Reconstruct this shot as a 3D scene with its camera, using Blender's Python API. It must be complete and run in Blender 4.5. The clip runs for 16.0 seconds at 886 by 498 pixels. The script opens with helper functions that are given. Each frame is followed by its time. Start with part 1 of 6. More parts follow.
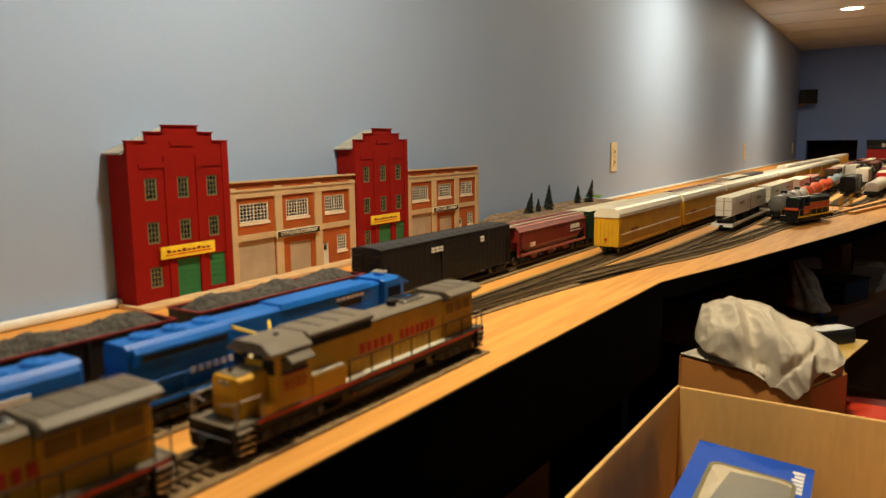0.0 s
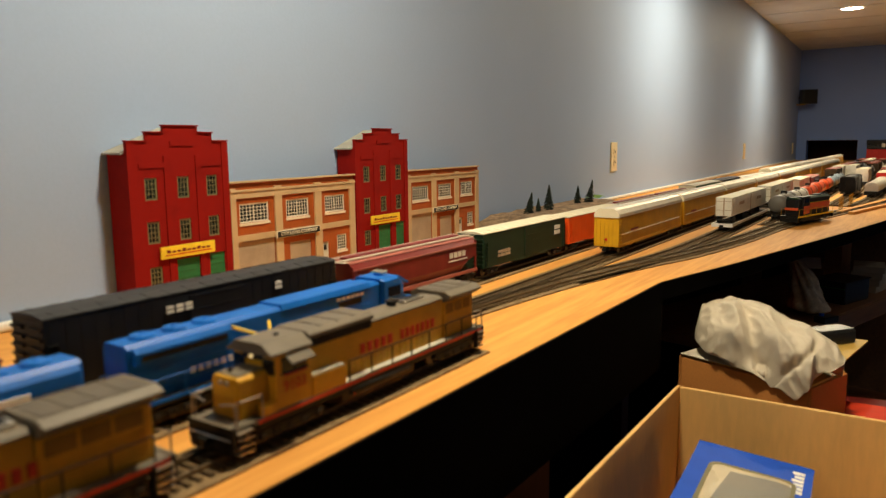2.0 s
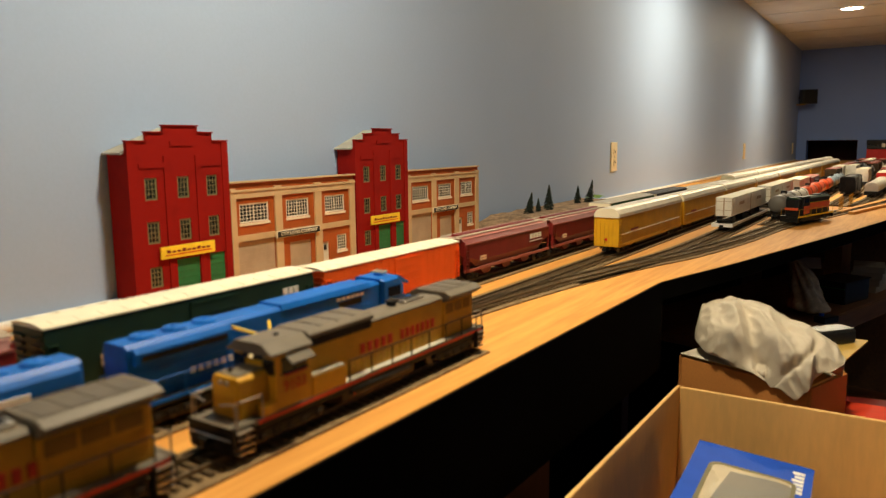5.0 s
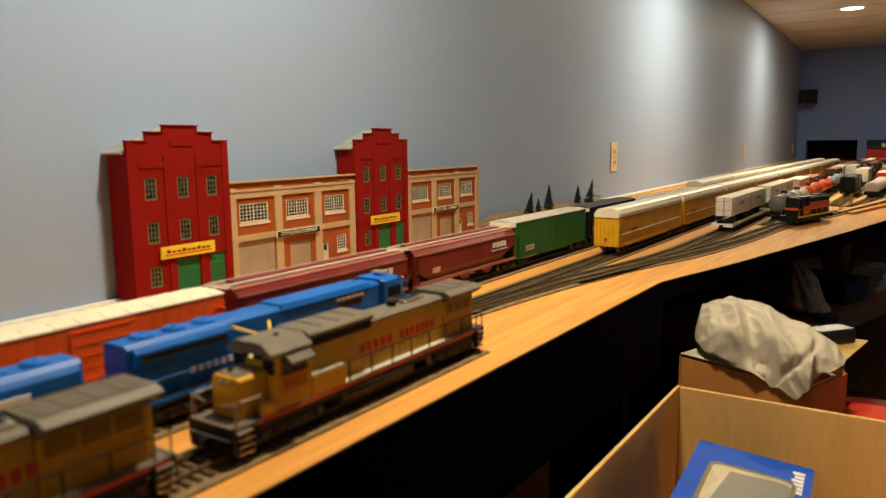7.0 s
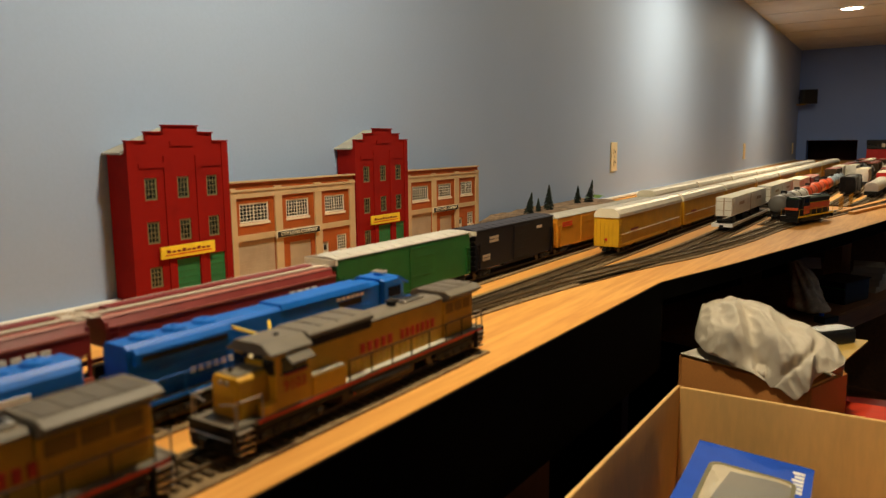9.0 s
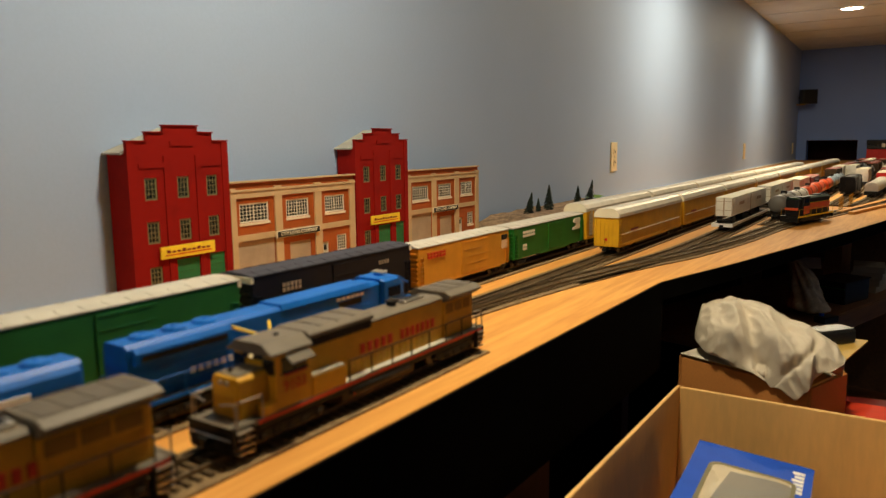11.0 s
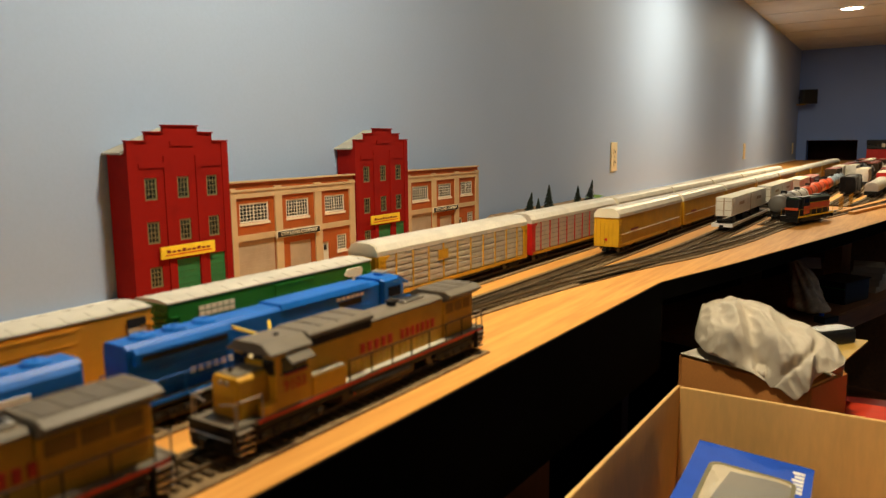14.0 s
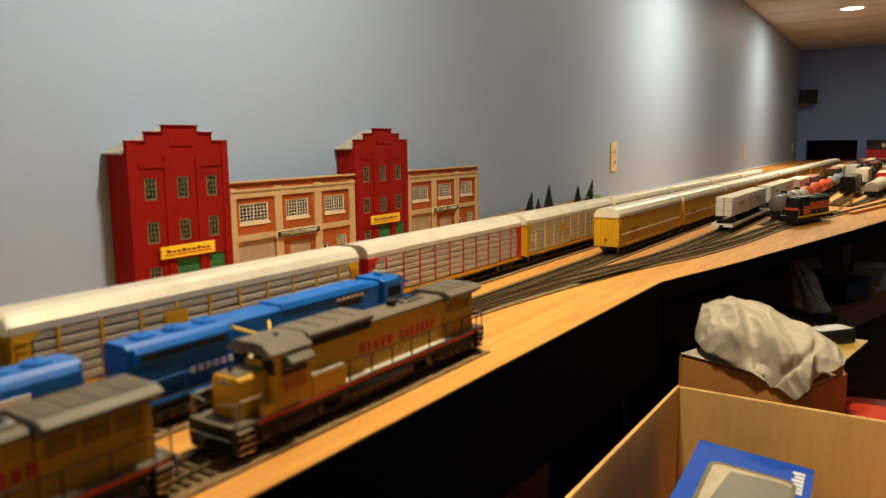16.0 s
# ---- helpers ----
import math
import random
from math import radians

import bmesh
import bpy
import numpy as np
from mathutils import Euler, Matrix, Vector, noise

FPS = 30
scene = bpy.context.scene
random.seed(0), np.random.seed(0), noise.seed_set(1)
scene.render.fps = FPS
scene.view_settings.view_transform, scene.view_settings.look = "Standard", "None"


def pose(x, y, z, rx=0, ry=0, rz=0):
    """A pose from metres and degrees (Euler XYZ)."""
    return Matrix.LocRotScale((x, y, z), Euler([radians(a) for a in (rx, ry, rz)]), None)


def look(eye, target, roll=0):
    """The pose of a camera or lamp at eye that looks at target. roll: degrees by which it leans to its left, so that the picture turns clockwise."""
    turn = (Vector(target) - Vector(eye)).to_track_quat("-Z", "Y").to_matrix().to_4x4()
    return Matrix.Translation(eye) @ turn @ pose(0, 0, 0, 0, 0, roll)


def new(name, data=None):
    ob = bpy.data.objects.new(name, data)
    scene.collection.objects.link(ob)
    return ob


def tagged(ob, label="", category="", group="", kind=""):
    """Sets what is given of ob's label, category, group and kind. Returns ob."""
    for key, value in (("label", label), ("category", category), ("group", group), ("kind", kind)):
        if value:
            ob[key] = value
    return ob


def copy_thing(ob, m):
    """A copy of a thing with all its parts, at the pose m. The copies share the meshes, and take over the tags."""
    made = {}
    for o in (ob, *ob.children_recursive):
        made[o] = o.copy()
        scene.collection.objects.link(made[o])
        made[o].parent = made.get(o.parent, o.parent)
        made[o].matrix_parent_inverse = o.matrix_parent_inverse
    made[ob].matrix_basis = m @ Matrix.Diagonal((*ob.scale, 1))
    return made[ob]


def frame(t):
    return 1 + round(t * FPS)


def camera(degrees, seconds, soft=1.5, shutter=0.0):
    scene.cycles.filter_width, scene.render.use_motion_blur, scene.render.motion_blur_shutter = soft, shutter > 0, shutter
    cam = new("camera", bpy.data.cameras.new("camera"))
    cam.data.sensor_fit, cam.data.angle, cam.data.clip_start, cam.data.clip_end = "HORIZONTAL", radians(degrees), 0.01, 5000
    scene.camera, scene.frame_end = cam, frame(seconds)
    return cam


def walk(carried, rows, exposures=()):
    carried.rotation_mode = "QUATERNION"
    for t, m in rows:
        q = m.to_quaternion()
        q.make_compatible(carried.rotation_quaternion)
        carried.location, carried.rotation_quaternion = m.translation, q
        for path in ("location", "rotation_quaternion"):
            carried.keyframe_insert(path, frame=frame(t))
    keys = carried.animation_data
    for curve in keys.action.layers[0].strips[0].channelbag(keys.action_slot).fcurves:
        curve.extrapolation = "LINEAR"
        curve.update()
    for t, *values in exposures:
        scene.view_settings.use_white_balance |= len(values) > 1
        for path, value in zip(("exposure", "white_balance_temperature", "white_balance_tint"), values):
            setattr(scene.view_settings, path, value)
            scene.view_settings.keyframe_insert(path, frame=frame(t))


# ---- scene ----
B = 1.30            # height of the bench top above the floor
CEIL = B + 0.815
cam = camera(62.37, 16.0, soft=1.25)
YAW, PITCH = radians(33.73), radians(8.30)
EYE = Vector((0.0, 0.0, B + 0.1648))
AIM = EYE + Vector((math.cos(YAW) * math.cos(PITCH), math.sin(YAW) * math.cos(PITCH), -math.sin(PITCH)))
VIEW = look(EYE, AIM, -0.64)
cam.data.dof.use_dof, cam.data.dof.focus_distance, cam.data.dof.aperture_fstop = True, 1.5, 9.0
walk(cam, [(0.0, VIEW), (16.0, VIEW)], [(0.0, 0.23), (4.2, 0.29), (6.5, 0.27), (9.0, 0.04), (11.4, 0.10), (12.2, 0.24), (16.0, 0.27)])


# ---------------------------------------------------------------- geometry of the room
def wall_y(x):
    return 0.6990 + 0.03183 * (x - 0.5)


def front_y(x):
    return 0.6619 + 0.03183 * (x - 0.4312)


WALL_TURN = math.degrees(math.atan(0.03183))
FAR_X = 6.18

# ---------------------------------------------------------------- light
world = bpy.data.worlds.new("world")
scene.world = world
world.use_nodes = True
world.node_tree.nodes["Background"].inputs[0].default_value = (0.45, 0.60, 1.0, 1)
world.node_tree.nodes["Background"].inputs[1].default_value = 0.001


def downlight(name, x, y, watts, colour, size=0.09):
    data = bpy.data.lights.new(name, "AREA")
    data.shape, data.size, data.energy, data.color = "DISK", size, watts, colour
    ob = new(name, data)
    ob.matrix_world = look((x, y, CEIL - 0.012), (x, y + 0.0001, 0))
    return ob


WARM = (1.0, 0.845, 0.57)
SOFT_WARM = (1.0, 0.88, 0.66)
CANS = [(x, wall_y(x) - 0.424, watts) for x, watts in ((-1.35, 4.4), (0.55, 8.0), (2.42, 9.8), (4.346, 7.4))]
# Unseen row added over the aisle as weak fill, strongest near the end wall.
ROOM_FILL_CANS = [(x, -0.96, watts) for x, watts in ((-0.98, 0.05), (0.74, 0.14), (2.47, 0.30), (4.20, 1.3))]
for cx, cy, watts in CANS:
    downlight("can_lamp", cx, cy, watts, WARM)
for cx, cy, watts in ROOM_FILL_CANS:
    downlight("room_fill_lamp", cx, cy, watts, SOFT_WARM)


# ---------------------------------------------------------------- materials
def material(name, colour, rough=0.5, metal=0.0, vary=0.12, scale=60.0, bump=0.05, fine=400.0, spec=0.5, dirt=None, dirt_amount=0.0, stretch=(1, 1, 1)):
    m = bpy.data.materials.new(name)
    m.use_nodes = True
    nt = m.node_tree
    n, l = nt.nodes, nt.links
    p = n["Principled BSDF"]
    p.inputs["Metallic"].default_value = metal
    p.inputs["Specular IOR Level"].default_value = spec
    co = n.new("ShaderNodeTexCoord")
    mp = n.new("ShaderNodeMapping")
    mp.inputs["Scale"].default_value = stretch
    l.new(co.outputs["Object"], mp.inputs["Vector"])
    big = n.new("ShaderNodeTexNoise")
    big.inputs["Scale"].default_value, big.inputs["Detail"].default_value = scale, 4
    small = n.new("ShaderNodeTexNoise")
    small.inputs["Scale"].default_value, small.inputs["Detail"].default_value = fine, 3
    for q in (big, small):
        l.new(mp.outputs[0], q.inputs["Vector"])
    ramp = n.new("ShaderNodeMapRange")
    ramp.inputs["From Min"].default_value, ramp.inputs["From Max"].default_value = 0.3, 0.7
    ramp.inputs["To Min"].default_value, ramp.inputs["To Max"].default_value = 1 - vary, 1 + vary
    l.new(big.outputs["Fac"], ramp.inputs["Value"])
    ramp2 = n.new("ShaderNodeMapRange")
    ramp2.inputs["From Min"].default_value, ramp2.inputs["From Max"].default_value = 0.3, 0.7
    ramp2.inputs["To Min"].default_value, ramp2.inputs["To Max"].default_value = 1 - vary * 0.5, 1 + vary * 0.5
    l.new(small.outputs["Fac"], ramp2.inputs["Value"])
    mul = n.new("ShaderNodeMath")
    mul.operation = "MULTIPLY"
    l.new(ramp.outputs[0], mul.inputs[0])
    l.new(ramp2.outputs[0], mul.inputs[1])
    sc = n.new("ShaderNodeVectorMath")
    sc.operation = "SCALE"
    sc.inputs[0].default_value = colour
    l.new(mul.outputs[0], sc.inputs["Scale"])
    out = sc.outputs[0]
    if dirt:
        mix = n.new("ShaderNodeMix")
        mix.data_type = "RGBA"
        mix.inputs["B"].default_value = (*dirt, 1)
        l.new(out, mix.inputs["A"])
        dr = n.new("ShaderNodeMapRange")
        dr.inputs["From Min"].default_value, dr.inputs["From Max"].default_value = 0.45, 0.75
        dr.inputs["To Min"].default_value, dr.inputs["To Max"].default_value = 0, dirt_amount
        l.new(big.outputs["Fac"], dr.inputs["Value"])
        l.new(dr.outputs[0], mix.inputs["Factor"])
        out = mix.outputs["Result"]
    l.new(out, p.inputs["Base Color"])
    rr = n.new("ShaderNodeMapRange")
    rr.inputs["To Min"].default_value, rr.inputs["To Max"].default_value = max(0.02, rough - 0.1), min(1, rough + 0.1)
    l.new(small.outputs["Fac"], rr.inputs["Value"])
    l.new(rr.outputs[0], p.inputs["Roughness"])
    if bump:
        b = n.new("ShaderNodeBump")
        b.inputs["Strength"].default_value, b.inputs["Distance"].default_value = bump, 0.001
        l.new(small.outputs["Fac"], b.inputs["Height"])
        l.new(b.outputs[0], p.inputs["Normal"])
    return m


def glow(name, colour, strength):
    m = bpy.data.materials.new(name)
    m.use_nodes = True
    p = m.node_tree.nodes["Principled BSDF"]
    p.inputs["Base Color"].default_value = (*colour, 1)
    p.inputs["Emission Color"].default_value = (*colour, 1)
    p.inputs["Emission Strength"].default_value = strength
    return m


def plywood(name, light, dark, rough=0.6):
    m = bpy.data.materials.new(name)
    m.use_nodes = True
    n, l = m.node_tree.nodes, m.node_tree.links
    p = n["Principled BSDF"]
    co = n.new("ShaderNodeTexCoord")
    mp = n.new("ShaderNodeMapping")
    mp.inputs["Scale"].default_value = (1.6, 22, 22)
    l.new(co.outputs["Object"], mp.inputs["Vector"])
    w = n.new("ShaderNodeTexNoise")
    w.inputs["Scale"].default_value, w.inputs["Detail"].default_value, w.inputs["Distortion"].default_value = 2.2, 5, 1.6
    l.new(mp.outputs[0], w.inputs["Vector"])
    g = n.new("ShaderNodeTexNoise")
    g.inputs["Scale"].default_value, g.inputs["Detail"].default_value = 14, 4
    l.new(mp.outputs[0], g.inputs["Vector"])
    r = n.new("ShaderNodeValToRGB")
    r.color_ramp.elements[0].position, r.color_ramp.elements[0].color = 0.30, (*dark, 1)
    r.color_ramp.elements[1].position, r.color_ramp.elements[1].color = 0.62, (*light, 1)
    add = n.new("ShaderNodeMix")
    add.inputs["Factor"].default_value = 0.35
    l.new(w.outputs["Fac"], add.inputs["A"])
    l.new(g.outputs["Fac"], add.inputs["B"])
    l.new(add.outputs["Result"], r.inputs["Fac"])
    l.new(r.outputs[0], p.inputs["Base Color"])
    p.inputs["Roughness"].default_value, p.inputs["Specular IOR Level"].default_value = rough, 0.2
    b = n.new("ShaderNodeBump")
    b.inputs["Strength"].default_value, b.inputs["Distance"].default_value = 0.15, 0.0006
    l.new(g.outputs["Fac"], b.inputs["Height"])
    l.new(b.outputs[0], p.inputs["Normal"])
    return m


def paint(name, colour, rough=0.4, **more):
    more.setdefault("vary", 0.10)
    more.setdefault("scale", 45)
    more.setdefault("bump", 0.04)
    more.setdefault("fine", 900)
    more.setdefault("spec", 0.3)
    return material(name, colour, rough, **more)


M_WALL = material("blue_wall_paint", (0.345, 0.45, 0.66), 0.58, vary=0.03, scale=2.5, bump=0.10, fine=260, spec=0.13)
M_FAR = material("blue_far_wall_paint", (0.18, 0.30, 0.68), 0.5, vary=0.03, scale=2.5, bump=0.1, fine=260)
M_CEIL = material("ceiling_tile", (0.62, 0.63, 0.60), 0.9, vary=0.05, scale=9, bump=0.25, fine=300)
M_FLOOR = material("dark_carpet", (0.06, 0.05, 0.045), 0.95, vary=0.25, scale=12, bump=0.4)
M_PLY = plywood("plywood_top", (0.76, 0.375, 0.090), (0.56, 0.235, 0.045))
M_BLACK = material("black_fascia_paint", (0.0025, 0.002, 0.0018), 0.85, spec=0.03, vary=0.3, scale=8)
M_BROWN = material("dark_stained_board", (0.050, 0.010, 0.007), 0.5, vary=0.25, scale=9, stretch=(8, 8, 1))
M_SHELFWOOD = material("brown_shelf_board", (0.26, 0.115, 0.045), 0.5, vary=0.2, scale=10, stretch=(1, 10, 10))
M_ROADBED = material("cork_roadbed", (0.215, 0.138, 0.062), 0.95, vary=0.35, scale=150, bump=0.6, fine=900)
M_TIE = material("brown_plastic_ties", (0.105, 0.068, 0.030), 0.85, vary=0.3, scale=90, spec=0.25)
M_RAIL = material("nickel_rail", (0.26, 0.19, 0.11), 0.5, metal=0.8, vary=0.2, scale=60)
M_COAL = material("coal_load", (0.055, 0.048, 0.040), 0.85, vary=0.7, scale=170, bump=1.0, fine=520)
M_RED_BRICK = paint("model_red_brick", (0.25, 0.0055, 0.0025), 0.8, spec=0.15, vary=0.16, scale=35, dirt=(0.17, 0.005, 0.003), dirt_amount=0.5)
M_BRICK = paint("model_orange_brick", (0.36, 0.082, 0.013), 0.65, vary=0.14, scale=40)
M_TAN = paint("model_tan_stone", (0.54, 0.38, 0.21), 0.7, vary=0.09, scale=30)
M_SILL = paint("model_pale_sill", (0.74, 0.62, 0.46), 0.65, vary=0.08)
M_DOORGREY = paint("model_roller_door", (0.44, 0.34, 0.24), 0.6)
M_GREENDOOR = paint("model_green_door", (0.025, 0.16, 0.055), 0.5)
M_OLIVEFRAME = paint("model_olive_frame", (0.17, 0.15, 0.075), 0.6)
M_WHITEFRAME = paint("model_white_frame", (0.70, 0.66, 0.56), 0.55)
M_PANE = material("dark_model_glazing", (0.02, 0.022, 0.02), 0.12, vary=0.3, scale=90, bump=0)
M_PALEPANE = material("pale_model_glazing", (0.022, 0.026, 0.018), 0.2, vary=0.9, scale=210, bump=0)
M_ROOFGREY = paint("model_grey_roof", (0.34, 0.33, 0.29), 0.7, vary=0.15)
M_YELLOW_SIGN = paint("yellow_sign", (0.85, 0.60, 0.035), 0.5)
M_SIGNBLACK = paint("black_sign", (0.02, 0.018, 0.015), 0.5)
M_CREAM = paint("cream_lettering", (0.80, 0.74, 0.58), 0.6)
M_PINKTEXT = paint("pale_pink_lettering", (0.75, 0.55, 0.36), 0.6)
M_WALK = paint("model_sidewalk", (0.62, 0.42, 0.22), 0.8, vary=0.15)
M_UPYELLOW = paint("armour_yellow", (0.68, 0.35, 0.018), 0.42, vary=0.14)
M_UPGREY = paint("harbour_grey", (0.165, 0.137, 0.100), 0.5, vary=0.12)
M_ROOFSCREEN = paint("dusty_roof_screen", (0.120, 0.100, 0.075), 0.6, vary=0.2)
# Armour yellow darkened, so the louvres' shade is part of the colour.
M_YELLOWGRILLE = paint("yellow_grille_painted_shade", (0.30, 0.15, 0.012), 0.6, vary=0.2)
M_UPRED = paint("loco_red_lettering", (0.60, 0.05, 0.014), 0.45)
M_LOCOBLUE = paint("loco_blue", (0.003, 0.125, 0.52), 0.42, vary=0.14)
M_WHITE = paint("white_paint", (0.80, 0.78, 0.72), 0.45)
M_CHASSIS = material("black_underframe", (0.007, 0.006, 0.005), 0.55, vary=0.4, scale=120, spec=0.3)
M_TRUCKFRAME = material("dusty_truck_casting", (0.030, 0.024, 0.018), 0.7, vary=0.4, scale=150, spec=0.25)
M_WHEEL = material("dark_steel_wheel", (0.10, 0.085, 0.07), 0.4, metal=0.8, vary=0.3, scale=120)
M_STEEL = material("bright_wire", (0.55, 0.50, 0.42), 0.35, metal=0.8, vary=0.2)
M_GLASS = material("dark_cab_glass", (0.012, 0.012, 0.012), 0.08, vary=0.1, bump=0)
M_BLACKCAR = paint("black_car_paint", (0.008, 0.008, 0.009), 0.5, vary=0.25)
M_BLACKROOF = paint("dull_black_roof", (0.032, 0.031, 0.032), 0.6, vary=0.2)
M_NAVYCAR = paint("blue_black_car_paint", (0.007, 0.007, 0.011), 0.5, vary=0.2)
M_NAVYROOF = paint("blue_grey_roof", (0.045, 0.045, 0.060), 0.6)
M_TANKDUST = paint("road_dusty_tank_side", (0.060, 0.036, 0.016), 0.6, vary=0.35, scale=70)
M_HOPPER = paint("mineral_brown_red", (0.19, 0.020, 0.017), 0.40, vary=0.14)
M_HOPPERROOF = paint("faded_red_roof", (0.34, 0.10, 0.075), 0.5, vary=0.15)
M_RUNWALK = material("galvanised_walkway", (0.52, 0.43, 0.33), 0.55, metal=0.2, vary=0.12)
M_DKGREEN = paint("very_dark_green", (0.012, 0.035, 0.020), 0.45, vary=0.2)
M_GREEN = paint("mid_green", (0.018, 0.125, 0.028), 0.45, vary=0.12)
M_BNGREEN = paint("bright_green", (0.018, 0.150, 0.020), 0.42, vary=0.12)
M_CREAMROOF = paint("cream_roof", (0.80, 0.74, 0.56), 0.55, vary=0.06)
M_PALEROOF = paint("pale_grey_roof", (0.52, 0.49, 0.42), 0.55, vary=0.10)
M_ORANGE = paint("bright_orange", (0.85, 0.115, 0.014), 0.42, vary=0.08)
M_YELLOWCAR = paint("reefer_yellow", (0.66, 0.29, 0.025), 0.45, vary=0.10)
M_RACKYELLOW = paint("rack_yellow", (0.68, 0.37, 0.016), 0.42, vary=0.10)
M_RACKDEEP = paint("rack_deep_yellow", (0.56, 0.285, 0.014), 0.45, vary=0.12)
M_RACKSILVER = material("galvanised_rack_panel", (0.62, 0.56, 0.46), 0.5, metal=0.15, vary=0.10, scale=60)
# Darkened rack silver: the shade behind the slats is put into this colour.
M_RACKBACK = material("rack_lining_painted_shade", (0.30, 0.25, 0.19), 0.6, vary=0.12)
M_RACKROOF = material("aluminium_rack_roof", (0.74, 0.69, 0.58), 0.40, metal=0.30, vary=0.10, scale=30)
M_RACKRED = paint("rack_red", (0.55, 0.02, 0.015), 0.4)
M_TRAILER = paint("pale_trailer_side", (0.76, 0.73, 0.64), 0.5, vary=0.08)
M_TANKGREY = paint("grey_tank", (0.20, 0.19, 0.17), 0.45)
M_TANKORANGE = paint("orange_red_tank", (0.74, 0.11, 0.035), 0.4)
M_TANKWHITE = paint("white_tank", (0.74, 0.70, 0.62), 0.4)
M_TANKBLUE = paint("blue_grey_tank", (0.22, 0.28, 0.33), 0.4)
M_PINE = material("pine_needles", (0.012, 0.022, 0.014), 0.9, vary=0.5, scale=200)
M_TRUNK = material("pine_trunk", (0.06, 0.035, 0.02), 0.9, vary=0.3)
M_SCENIC = material("scenic_earth", (0.30, 0.20, 0.12), 0.95, vary=0.5, scale=60, bump=0.8)
M_SCENICGREEN = material("scenic_turf", (0.16, 0.30, 0.07), 0.95, vary=0.4, scale=90, bump=0.8)
M_IVORY = paint("ivory_plastic", (0.78, 0.66, 0.42), 0.35, vary=0.04)
M_CARD = material("corrugated_cardboard", (0.74, 0.455, 0.155), 0.8, vary=0.10, scale=14, bump=0.15, fine=220, stretch=(1, 1, 0.2))
M_CARDDARK = material("brown_carton", (0.50, 0.20, 0.045), 0.75, vary=0.12, scale=14, bump=0.15)
M_CARDYELLOW = material("yellow_carton", (0.60, 0.38, 0.08), 0.6, vary=0.10, scale=20)
M_BOXBLUE = paint("blue_box_card", (0.016, 0.085, 0.52), 0.6, vary=0.06, spec=0.12)
M_BOXRED = paint("red_box_card", (0.62, 0.042, 0.012), 0.6, spec=0.1)
M_CLOTH = material("pale_grey_cotton", (0.58, 0.51, 0.40), 0.95, vary=0.07, scale=25, bump=0.5, fine=1500)
M_PLASTIC = paint("grey_black_plastic", (0.02, 0.021, 0.022), 0.3)
M_BAG = material("clear_grey_bag", (0.62, 0.54, 0.40), 0.22, vary=0.30, scale=40, bump=0.6, fine=120)
M_PAPER = paint("off_white_paper", (0.50, 0.46, 0.38), 0.8)
M_PACKING = paint("cream_tissue", (0.52, 0.45, 0.33), 0.8)
M_CLEAR = bpy.data.materials.new("clear_plastic")
M_CLEAR.use_nodes = True
_p = M_CLEAR.node_tree.nodes["Principled BSDF"]
_p.inputs["Transmission Weight"].default_value, _p.inputs["Roughness"].default_value, _p.inputs["IOR"].default_value = 1.0, 0.06, 1.35
M_LED = glow("lit_lens", (1.0, 0.90, 0.72), 14.0)
M_HEADLIGHT = glow("headlight_lens", (1.0, 0.70, 0.30), 0.6)
M_TUNNEL = material("dark_opening_lining", (0.075, 0.016, 0.012), 0.8, vary=0.2, scale=4)


